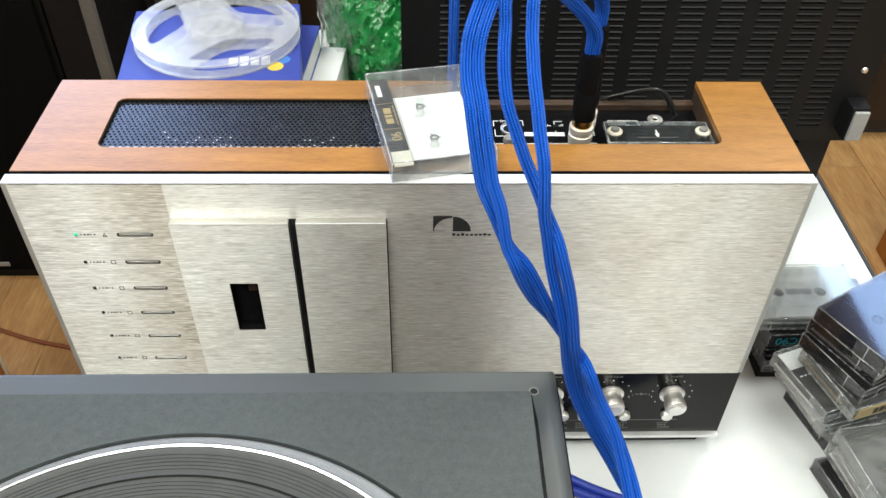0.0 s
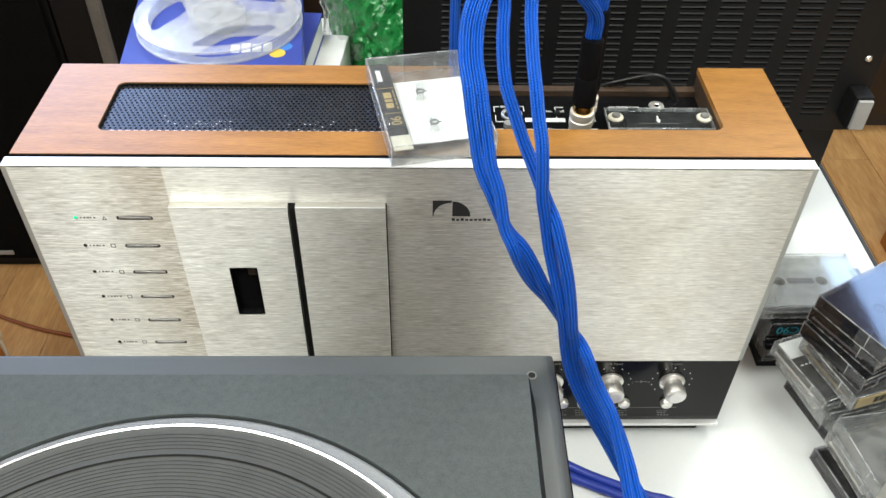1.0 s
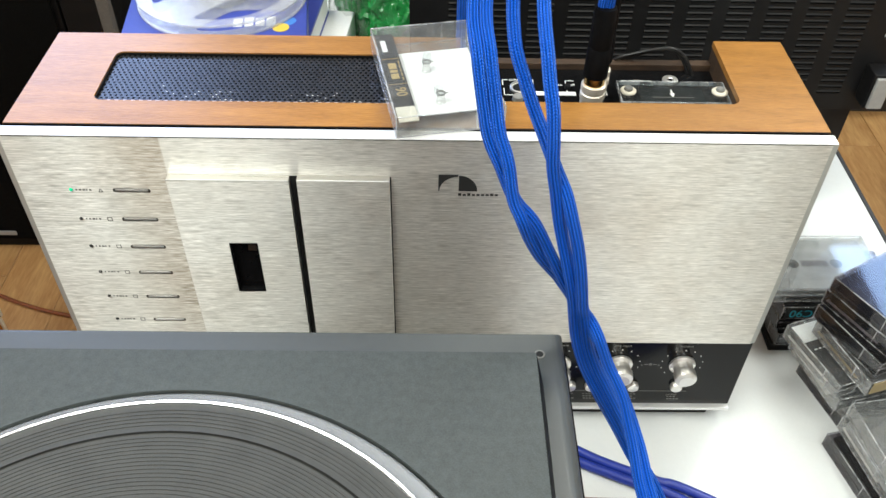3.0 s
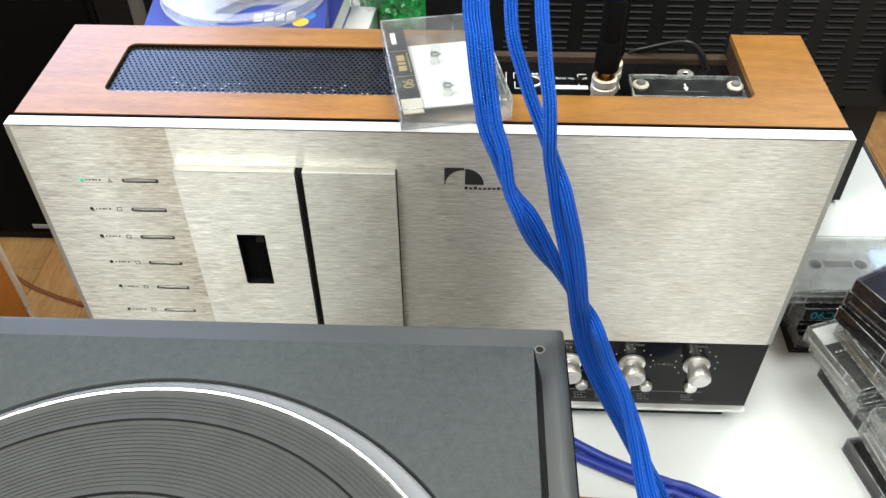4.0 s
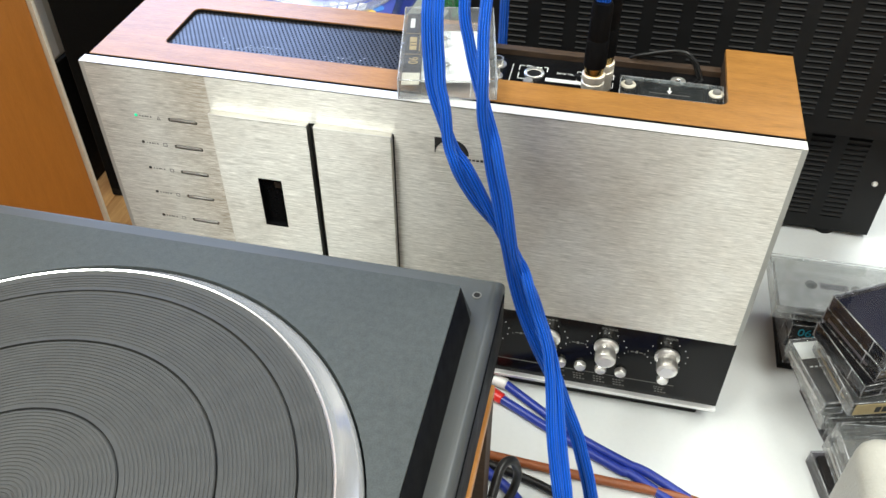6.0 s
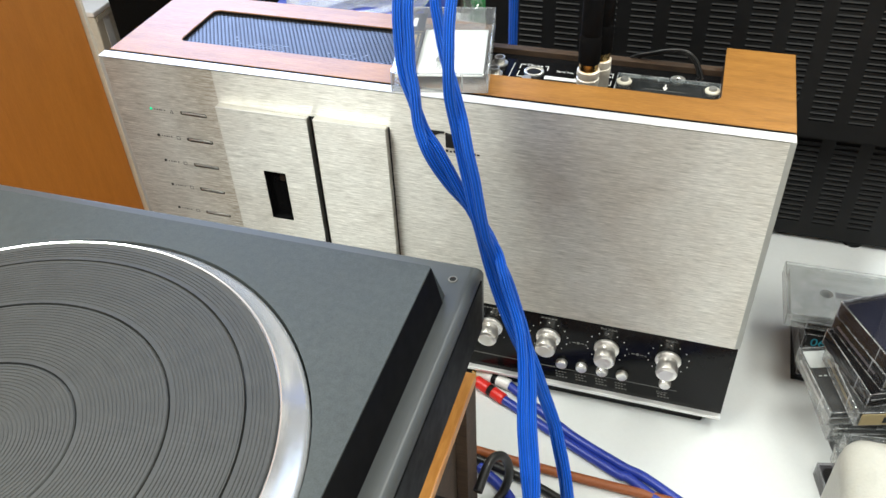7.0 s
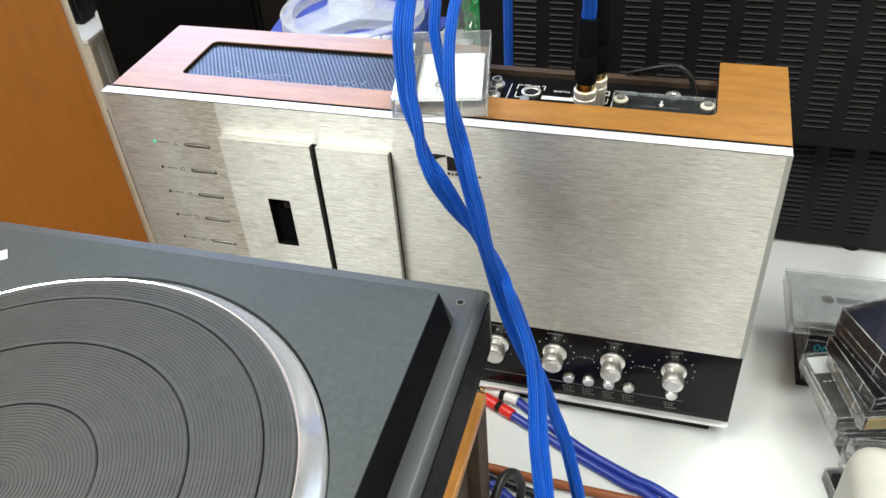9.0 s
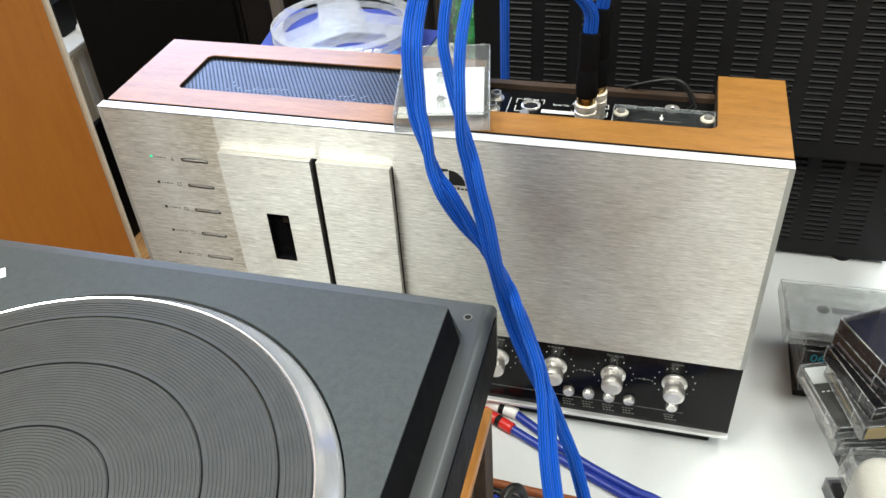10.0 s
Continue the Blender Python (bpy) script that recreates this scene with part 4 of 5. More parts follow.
cable("hanging_cable", [(0.2915, 0.191, 0.75), (0.2912, 0.191, 0.5), (0.2908, 0.190, 0.25), (0.291, 0.192, 0.05), (0.297, 0.197, -0.005), (0.34, 0.215, -0.008)], 0.0042, BLUE_BRAID, "blue cable hanging down behind the deck")
cable("thin_wire", [(0.392, 0.150, 0.215), (0.400, 0.128, 0.258), (0.418, 0.122, 0.2705), (0.440, 0.120, 0.2760), (0.452, 0.118, 0.2700), (0.459, 0.113, 0.2575), (0.463, 0.108, 0.2520)], 0.0013, BLACK_CORD, "thin black wire arching into the deck")
cable("thin_wire", [(0.394, 0.152, 0.214), (0.403, 0.130, 0.256), (0.421, 0.124, 0.2690), (0.441, 0.121, 0.2740), (0.4505, 0.120, 0.2680), (0.457, 0.115, 0.2560), (0.4605, 0.110, 0.2520)], 0.0013, BLACK_CORD, "thin black wire arching into the deck")

# cinch leads lying on the table
ZL = TABLE + 0.0042


def cinch(name, ring, tip, direction, pts, label):
    th = thing(name, label, "cable", "cinch leads on the table")
    a = math.degrees(math.atan2(direction[1], direction[0]))
    m = pose(tip[0], tip[1], TABLE + 0.0062, 0, 0, a) @ pose(0, 0, 0, 0, 90, 0)
    part("pin", lathe(B(), [(0, -0.010), (0.0014, -0.0095), (0.0016, 0.0), (0, 0)], 16), GOLD, th, "gold pin", at=m)
    part("ground_ring", lathe(B(), [(0.0040, -0.0045), (0.0043, -0.0045), (0.0046, 0.0005), (0, 0.0005)], 24), GOLD, th, at=m)
    b = part("barrel", lathe(B(), [(0, 0.0005), (0.0054, 0.0005), (0.0056, 0.002), (0.0056, 0.0150), (0.0050, 0.0155), (0, 0.0155)], 28), ring, th, "coloured plug barrel", at=m)
    part("band", lathe(B(), [(0.0050, 0.0155), (0.0052, 0.0158), (0.0052, 0.0205), (0, 0.0205)], 24), BLACK_MATT, th, at=m)
    part("sleeve", lathe(B(), [(0.0053, 0.0205), (0.0055, 0.0212), (0.0053, 0.0325), (0.0042, 0.0335), (0, 0.0335)], 24), ring, th, at=m)
    part("lead", sweep(B(), pts, 0.0040, 14, 12), BLUE_CORD, th, "dark blue round lead")


def along(p, d, s):
    q = Vector((d[0], d[1])).normalized() * s
    return (p[0] + q.x, p[1] + q.y)


d1, d2 = (0.901, -0.434), (0.963, -0.271)
t1 = (0.3080, -0.0080)
e1 = along(t1, d1, 0.032)
cinch("cinch_lead", RED, t1, d1, [(e1[0], e1[1], TABLE + 0.006), (0.3900, -0.0470, ZL), (0.4160, -0.0590, ZL), (0.4460, -0.0720, ZL), (0.4700, -0.0820, ZL), (0.60, -0.165, ZL), (0.63, -0.22, ZL)], "dark blue cinch lead with a red plug")
t2 = (0.3070, 0.0040)
e2 = along(t2, d2, 0.032)
cinch("cinch_lead", WHITE_PLASTIC, t2, d2, [(e2[0], e2[1], TABLE + 0.006), (0.3880, -0.0350, ZL), (0.4140, -0.0490, ZL), (0.4500, -0.0640, ZL), (0.4830, -0.0770, ZL), (0.61, -0.15, ZL), (0.64, -0.20, ZL)], "dark blue cinch lead with a white plug")
cable("brown_cable", [(0.320, -0.0800, ZL), (0.365, -0.0825, ZL), (0.40, -0.0840, ZL), (0.44, -0.0850, ZL), (0.48, -0.0860, ZL), (0.52, -0.0920, ZL), (0.57, -0.125, ZL), (0.60, -0.2, ZL)], 0.0040, BROWN_CORD, "reddish brown cable lying on the table")
cable("black_cable", [(0.330, -0.0880, ZL), (0.365, -0.0960, ZL), (0.39, -0.1030, ZL), (0.42, -0.116, ZL), (0.45, -0.14, ZL), (0.48, -0.2, ZL)], 0.0038, BLACK_CORD, "black cable lying on the table")
cable("black_cable", [(0.3490, -0.150, 0.040), (0.3520, -0.126, 0.046), (0.3590, -0.114, 0.040), (0.3640, -0.111, 0.020), (0.3620, -0.116, 0.002), (0.3560, -0.130, -0.0065), (0.352, -0.16, ZL)], 0.0036, BLACK_CORD, "black cable curling out beside the cabinet")
cable("blue_cable", [(0.335, -0.0960, ZL), (0.360, -0.112, ZL), (0.375, -0.130, ZL), (0.39, -0.16, ZL)], 0.0045, BLUE_CORD, "dark blue cable beside the cabinet")


# ---- cassettes ----
CL, CWD, CT = 0.109, 0.0695, 0.0155


def cassette_case(name, m, shell, label, inlay=None, spine=None, tape=None, group="cassettes on the table", hubs=False, reading=""):
    """A hinged cassette case: two half shells, an inlay card and a tape inside. Long side along x."""
    th = thing(name, label, "cassette case", group, at=m)
    w = 0.0012
    lower = B()
    box(lower, (0, 0, 0), (CL, CWD, w), 0.0003)
    box(lower, (0, 0, w), (w, CWD, CT - w), 0.0003)
    box(lower, (CL - w, 0, w), (CL, CWD, CT - w), 0.0003)
    box(lower, (w, CWD - w, w), (CL - w, CWD, CT - 0.003), 0.0003)
    part("lower_shell", lower, SIDE_CLEAR if shell == CLEAR else SIDE_SMOKE, th)
    lid = B()
    box(lid, (0.0002, 0, CT - w), (CL - 0.0002, CWD - 0.0002, CT), 0.0003)
    box(lid, (w, 0, 0.0015), (CL - w, w, CT - w), 0.0003)
    box(lid, (w + 0.0003, w, CT - 0.006), (2 * w + 0.0003, 0.020, CT - w), 0.0002)
    box(lid, (CL - 2 * w - 0.0003, w, CT - 0.006), (CL - w - 0.0003, 0.020, CT - w), 0.0002)
    for tx in (0.026, 0.078):
        box(lid, (tx, CWD - 0.004, CT - 0.0026), (tx + 0.009, CWD - w, CT - w), 0.0003)
    part("lid", lid, shell, th)
    # whitish bars along edges and ribs paint their highlights
    rim = B()
    e = 0.0008
    for z in (0.0, CT - e):
        for y in (-0.0001, CWD - e + 0.0001):
            box(rim, (0, y, z), (CL, y + e, z + e), 0.0002, 1)
        for x in (-0.0001, CL - e + 0.0001):
            box(rim, (x, 0, z), (x + e, CWD, z + e), 0.0002, 1)
    for x, y in ((-0.0001, -0.0001), (CL - e + 0.0001, -0.0001), (-0.0001, CWD - e + 0.0001), (CL - e + 0.0001, CWD - e + 0.0001)):
        box(rim, (x, y, 0), (x + e, y + e, CT), 0.0002, 1)
    box(rim, (0.0025, -0.0001, CT * 0.52), (CL - 0.0025, e, CT * 0.52 + e), 0.0002, 1)
    for x in (0.018, CL - 0.022):
        box(rim, (x, -0.0001, 0.001), (x + e, e, CT * 0.5), 0.0002, 1)
    for x in (-0.0001, CL - e + 0.0001):
        box(rim, (x, 0.018, 0.002), (x + e, 0.018 + e, CT - 0.001), 0.0002, 1)
    part("moulded_edges", rim, RIM, th, "hazy edge bars and ribs standing in for highlights")
    if inlay:
        part("inlay_card", box(B(), (0.003, 0.0155, 0.0016), (CL - 0.003, CWD - 0.0025, 0.0022)), inlay, th, "printed inlay card")
    if spine:
        part("spine_card", box(B(), (0.003, 0.0018, 0.0016), (CL - 0.003, 0.0024, CT - 0.0022)), spine, th, "card spine")
    if tape:
        c = part("cassette", plate(B(), rounded(0.0042, 0.004, CL - 0.0042, CWD - 0.003, 0.002, 3), [[(0.0345 + 0.0055 * math.cos(a), 0.036 + 0.0055 * math.sin(a)) for a in [k * math.pi / 8 for k in range(16)]], [(0.0745 + 0.0055 * math.cos(a), 0.036 + 0.0055 * math.sin(a)) for a in [k * math.pi / 8 for k in range(16)]]], 0.0030, 0.0122), tape, th, "cassette tape", smooth=False)
        part("tape_window", box(B(), (0.042, 0.0325, 0.0121), (0.067, 0.0395, 0.0124)), SMOKE, c)
        part("trapezoid", plate(B(), [(0.022, 0.0042), (0.087, 0.0042), (0.084, 0.018), (0.025, 0.018)], [], 0.0024, 0.0130), tape, c, smooth=False)
    for hx in (0.0345, 0.0745):
        part("hub_post", lathe(B(), [(0.0060, w), (0.0056, 0.002), (0.0034, 0.0022), (0.0030, CT - 0.004), (0, CT - 0.004)], 18, pose(hx, 0.036, 0)), shell, th)
    return th


# the case on the deck, its spine to the side
mcase = pose(0.2458, 0.0010, WT + 0.0020, 0, 0, 101.5)
cc = cassette_case("cassette_case", mcase @ pose(0, -CWD, 0), CLEAR, "clear cassette case with white inlay lying across the deck", None, None, None, group="", hubs=True)
part("inlay_card", box(B(), (0.0125, 0.0045, 0.0058), (CL - 0.022, CWD - 0.0155, 0.0064)), PAPER, cc, "plain white inlay card")
mi = (mcase @ pose(0, -CWD, 0)).inverted()
for wx, wy in ((0.2638, 0.0690), (0.2733, 0.0323)):
    q = mi @ Vector((wx, wy, WT))
    pg = part("hub_peg", lathe(B(), [(0.0036, 0.0066), (0.0032, 0.0072), (0.0027, 0.0076), (0.0025, 0.0128), (0, 0.0128)], 20, pose(q.x, q.y, 0)), SIDE_CLEAR, cc, "clear hub peg with a dark cap")
    bm = lathe(B(), [(0.0030, 0.0128), (0.0033, 0.0131), (0.0030, 0.0135), (0.0018, 0.0134), (0.0018, 0.0128)], 20, pose(q.x, q.y, 0))
    for k in range(3):
        box(bm, (0.0028, -0.0005, 0.0130), (0.0048, 0.0005, 0.0135), 0.0002, 1, pose(q.x, q.y, 0, 0, 0, 120 * k + 20))
    part("peg_cap", bm, PRINT_GREY, pg)
sp = part("spine_card", box(B(), (0.018, CWD - 0.0150, 0.0100), (CL - 0.002, CWD - 0.0024, 0.0106)), PRINT_BLACK, cc, "black spine card with gold print")
part("spine_panel", box(B(), (0.0020, CWD - 0.0150, 0.0100), (0.018, CWD - 0.0024, 0.0105)), OLD_WHITE, cc)
part("spine_line", box(B(), (0.0435, CWD - 0.0150, 0.0106), (0.0439, CWD - 0.0024, 0.0108)), PRINT_GOLD, sp)
part("spine_line", box(B(), (0.0745, CWD - 0.0150, 0.0106), (0.0749, CWD - 0.0024, 0.0108)), PRINT_GOLD, sp)
text("lettering", "90", 0.0100, PRINT_GOLD, sp, pose(0.0345, CWD - 0.0090, 0.0108, 0, 0, 180))
bm = B()
for j, (xa, xb) in enumerate(((0.050, 0.056), (0.0575, 0.0605), (0.062, 0.069))):
    box(bm, (xa, CWD - 0.0110, 0.0106), (xb, CWD - 0.0058, 0.0108))
for j in range(5):
    box(bm, (0.048 + 0.005 * j, CWD - 0.0136, 0.0106), (0.0515 + 0.005 * j, CWD - 0.0128, 0.0108))
part("lettering_bar", bm, PRINT_GOLD, sp)
part("price_tag", box(B(), (0.084, CWD - 0.0085, 0.0106), (0.0985, CWD - 0.0050, 0.0108)), PAPER, sp)

# pile to the right of the deck
AX = 16.5


def pile(name, x, y, layer, turn, shell, label, *a, **k):
    return cassette_case(name, pose(x, y, TABLE + 0.0001 + layer * (CT + 0.0002), 0, 0, turn) @ pose(0, -CWD, 0), shell, label, *a, **k)


pile("cassette_case", 0.6000, 0.0500, 0, AX, SMOKE, "smoked cassette case at the bottom of a pile", PRINT_BLACK, PRINT_BLACK)
pile("cassette_case", 0.5960, 0.0510, 1, AX + 1, CLEAR, "clear cassette case with a dark cassette in a pile", PRINT_BLACK, None, BLACK_MATT)
pile("cassette_case", 0.5840, 0.0520, 2, AX - 2, CLEAR, "empty clear cassette case in a pile", PAPER)
c4 = pile("cassette_case", 0.5745, 0.0520, 3, AX + 3, CLEAR, "clear cassette case with white inlay and black tape", PAPER, None, BLACK_MATT)
part("card_flap", box(B(), (0.003, CWD - 0.0205, 0.0128), (CL - 0.003, CWD - 0.0025, 0.0133)), PAPER, c4, "white card flap")
bm = B()
for j in range(3):
    box(bm, (0.007 + 0.0042 * j, 0.040, 0.0122), (0.0095 + 0.0042 * j, 0.0412, 0.01235))
part("lettering_bar", bm, PRINT_WHITE, c4)
c5 = pile("cassette_case", 0.5925, 0.0440, 4, AX + 1, CLEAR, "clear cassette case with a gold spine", GOLD_CARD, None, BLACK_MATT)
part("spine_card", box(B(), (0.003, -0.0008, 0.0016), (CL - 0.003, -0.0002, CT - 0.0016)), GOLD_CARD, c5, "gold card spine")
bm = B()
for j in range(3):
    box(bm, (0.020 + 0.006 * j, -0.0011, 0.004), (0.0245 + 0.006 * j, -0.0008, 0.0105))
part("lettering_bar", bm, PRINT_BLACK, c5)
pile("cassette_case", 0.5890, 0.0470, 5, AX + 8, SMOKE, "smoked cassette case in a pile", PRINT_BLACK, None, BLACK_MATT)
pile("cassette_case", 0.5920, 0.0500, 6, AX + 12, SMOKE, "smoked cassette case with a white card edge in a pile", PAPER, GOLD_CARD, BLACK_MATT)
pile("cassette_case", 0.5920, 0.0480, 7, AX + 13, SMOKE, "dark glossy cassette case on top of a pile", GLOSS_BLUE, None, GLOSS_BLUE)
# lower pile nearer the table's front
pile("cassette_case", 0.5985, -0.0260, 0, AX - 3, SMOKE, "smoked cassette case on the table", PRINT_BLACK, None, BLACK_MATT)
pile("cassette_case", 0.6080, -0.0200, 1, AX - 6, CLEAR, "clear cassette case with a grey tape", PAPER, None, GREY_TAPE)
pile("cassette_case", 0.6110, -0.0180, 2, AX - 8, CLEAR, "empty clear cassette case", None, None)
# far pile behind
slim = thing("slim_case", "slim black cassette case under the far pile", "cassette case", "cassettes on the table")
part("shell", box(B(), (0.5815, 0.0745, TABLE + 0.0001), (0.6880, 0.1430, TABLE + 0.0050), 0.0006), BLACK_MATT, slim)
part("lid", box(B(), (0.5820, 0.0750, TABLE + 0.0051), (0.6875, 0.1425, TABLE + 0.0101), 0.0006), BLACK_MATT, slim)
pile("cassette_case", 0.5800, 0.1420, 0.65, 3, SMOKE, "smoked cassette case behind the pile", PRINT_BLACK, PRINT_BLACK)
pile("cassette_case", 0.5770, 0.1480, 1.65, 3, SMOKE, "smoked cassette case behind the pile", PRINT_BLACK, PRINT_BLACK)
c90 = pile("cassette_case", 0.5785, 0.1460, 2.65, 2, SMOKE, "dark cassette case with blue number on its spine", PRINT_BLACK, PRINT_BLACK)
sp9 = part("spine_print", box(B(), (0.003, -0.0006, 0.0018), (CL - 0.003, -0.0001, CT - 0.0016)), PRINT_BLACK, c90, "black spine")
text("lettering", "C90", 0.0125, PRINT_CYAN, sp9, pose(0.0170, -0.0007, 0.0078, 90) @ pose(0, 0, 0, 0, 0, 180))
pile("cassette_case", 0.5620, 0.1520, 3.65, 1, CLEAR, "clear cassette case holding a clear cassette", None, None, GREY_TAPE)

# cream case at the table's front
cream = thing("padded_case", "cream leatherette padded case with rounded corners", "case")
part("lid", box(B(), (0.5745, -0.42, 0.080), (0.79, -0.120, 0.160), 0.016, 5), CREAM, cream, "grained cream lid")
part("body", box(B(), (0.5790, -0.415, TABLE), (0.785, -0.125, 0.112), 0.006, 3), CREAM, cream)


# ---- vented equipment behind the deck ----
def vented_panel(x0, x1, z0, z1, cols, pitch, first, wide, rows, rpitch, rz, tall, y):
    """A sheet front with rows of slots cut through."""
    vs, fs = [], []

    def quad(a, b, c, d):
        k = len(vs)
        vs.extend((a, b, c, d))
        fs.append((k, k + 1, k + 2, k + 3))
    xs = [x0]
    for c in range(cols):
        xs += [first + c * pitch, first + c * pitch + wide]
    xs.append(x1)
    zs = [z0]
    for r_ in range(rows):
        zs += [rz + r_ * rpitch, rz + r_ * rpitch + tall]
    zs.append(z1)
    dp = 0.003
    for i in range(len(xs) - 1):
        for j in range(len(zs) - 1):
            a, b, c, d = xs[i], xs[i + 1], zs[j], zs[j + 1]
            if i % 2 and j % 2:
                quad((a, y, c), (b, y, c), (b, y + dp, c + 0.0006), (a, y + dp, c + 0.0006))
                quad((a, y, d), (a, y + dp, d), (b, y + dp, d), (b, y, d))
                quad((a, y, c), (a, y + dp, c), (a, y + dp, d), (a, y, d))
                quad((b, y, c), (b, y, d), (b, y + dp, d), (b, y + dp, c))
                quad((a, y, d), (b, y, d), (b, y - 0.0009, d - 0.0011), (a, y - 0.0009, d - 0.0011))
            else:
                quad((a, y, c), (b, y, c), (b, y, d), (a, y, d))
    me = bpy.data.meshes.new("vented_front")
    me.from_pydata(vs, [], fs)
    me.materials.append(BLACK_SHEET)
    return new("vented_front", me)


UX0, UX1, UZ0, UY = 0.247, 0.692, 0.132, 0.258
upper = thing("audio_unit", "tall black steel audio unit with rows of vent slots", "audio equipment")
vp = vented_panel(UX0, UX1, UZ0, 0.52, 11, 0.0352, 0.2814, 0.0222, 60, 0.0061, 0.1490, 0.0033, UY)
vp.parent = upper
tagged(vp, "black slotted sheet front")
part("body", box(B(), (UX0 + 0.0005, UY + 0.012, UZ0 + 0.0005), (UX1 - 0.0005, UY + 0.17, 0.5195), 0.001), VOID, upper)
for lo, hi in (((UX0, UY + 0.0005, UZ0), (UX0 + 0.0015, UY + 0.0125, 0.52)), ((UX1 - 0.0015, UY + 0.0005, UZ0), (UX1, UY + 0.0125, 0.52)), ((UX0, UY + 0.0005, UZ0 - 0.0012), (UX1, UY + 0.17, UZ0 + 0.0004))):
    part("casing", box(B(), lo, hi, 0.0004), BLACK_SHEET, upper)
fo = part("corner_foot", box(B(), (0.6700, UY - 0.022, 0.1465), (0.6880, UY - 0.0002, 0.1830), 0.002), BLACK_MATT, upper, "black corner foot with a grey pad")
part("pad", box(B(), (0.6720, UY - 0.0260, 0.1490), (0.6860, UY - 0.0221, 0.1805), 0.001), GREY_PAD, fo)
part("screw", lathe(B(), [(0, 0.002), (0.0022, 0.0017), (0.0032, 0)], 20, pose(0.6790, UY, 0.2110, 90)), NICKEL, upper)

lower_u = thing("audio_unit", "low black steel audio unit with vent slots standing on the table", "audio equipment")
LY = 0.283
vl = vented_panel(0.25, 0.688, TABLE + 0.006, 0.1305, 11, 0.0352, 0.2814, 0.0222, 17, 0.00620, 0.012, 0.0034, LY)
vl.parent = lower_u
tagged(vl, "black slotted sheet front")
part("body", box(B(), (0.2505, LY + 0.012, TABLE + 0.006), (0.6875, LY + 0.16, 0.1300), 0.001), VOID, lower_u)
for lo, hi in (((0.25, LY + 0.0005, TABLE + 0.006), (0.2515, LY + 0.0125, 0.1300)), ((0.6865, LY + 0.0005, TABLE + 0.006), (0.688, LY + 0.0125, 0.1300)), ((0.25, LY + 0.0005, 0.1290), (0.688, LY + 0.16, 0.1304))):
    part("casing", box(B(), lo, hi, 0.0003), BLACK_SHEET, lower_u)
for fx in (0.28, 0.645):
    for fy in (LY + 0.01, LY + 0.12):
        part("foot", lathe(B(), [(0, TABLE), (0.010, TABLE), (0.011, TABLE + 0.0058), (0, TABLE + 0.0058)], 24, pose(fx, fy, 0)), BLACK_MATT, lower_u)
part("screw", lathe(B(), [(0, 0.002), (0.0022, 0.0017), (0.0032, 0)], 20, pose(0.6740, LY, 0.062, 90)), NICKEL, lower_u)


# ---- reel, boxes and green bag behind the deck ----
def tape_reel(m):
    th = thing("tape_reel", "frosted clear plastic tape reel lying on a blue box", "tape reel", at=m)
    R = 0.0890
    for z in (0.0, 0.0125):
        holes = []
        for k in range(3):
            a0 = radians(120 * k + 60)
            # a wide opening: an outer arc and two straight arm edges meeting near the hub
            corners = [(0.0745 * math.cos(radians(q)), 0.0745 * math.sin(radians(q))) for q in range(-36, 37, 6)]
            corners += [(0.0575, 0.0455), (0.0540, 0.0430), (0.0395, 0.0140), (0.0365, 0.0060), (0.0355, 0.0), (0.0365, -0.0060), (0.0395, -0.0140), (0.0540, -0.0430), (0.0575, -0.0455)]
            lp = [(u * math.cos(a0) - w * math.sin(a0), u * math.sin(a0) + w * math.cos(a0)) for u, w in corners]
            holes.append(lp)
        part("flange", plate(B(), [(R * math.cos(2 * math.pi * k / 72), R * math.sin(2 * math.pi * k / 72)) for k in range(72)], holes, z, z + 0.0016), FROSTED, th, smooth=False)
        part("rim", lathe(B(), [(R - 0.002, z - 0.0003), (R + 0.0004, z - 0.0003), (R + 0.0004, z + 0.0019), (R - 0.002, z + 0.0019), (R - 0.002, z - 0.0003)], 72), FROSTED, th)
    part("hub", lathe(B(), [(0.0045, 0.0017), (0.0285, 0.0017), (0.0285, 0.0124), (0.0045, 0.0124), (0.0045, 0.0017)], 48), FROSTED, th)
    part("hub_ring", lathe(B(), [(0.0265, 0.0142), (0.0290, 0.0142), (0.0290, 0.0156), (0.0265, 0.0156), (0.0265, 0.0142)], 48), FROSTED, th)
    for k in range(3):
        part("hub_rib", box(B(), (0.006, -0.0012, 0.0142), (0.027, 0.0012, 0.0150), 0.0003), FROSTED, th, at=pose(0, 0, 0, 0, 0, 120 * k + 10))
    return th


BZ = 0.1350
bb = thing("reel_box", "dark blue cardboard tape reel box with printed mark", "box", at=pose(0.0410, 0.3960, BZ, 0, 0, 6.5))
part("lid", box(B(), (-0.0930, -0.0930, 0), (0.0930, 0.0930, 0.020), 0.0012), CARD_BLUE, bb)
part("lower_tray", box(B(), (-0.0922, -0.0922, -0.0098), (0.0922, 0.0922, -0.0002), 0.0008), CARD_BLUE, bb)
bm = B()
for j in range(4):
    box(bm, (0.0180 + 0.0112 * j, -0.0425, 0.0200), (0.0272 + 0.0112 * j, -0.0260 + 0.002 * (j % 2), 0.0203))
part("lettering_bar", bm, PAPER, bb, "white block lettering")
part("dot", lathe(B(), [(0, 0.0204), (0.0085, 0.0204), (0.0085, 0.02)], 28, pose(0.0665, -0.0475, 0)), mat("yellow_print", (0.75, 0.52, 0.06), 0.5), bb, "yellow dot")
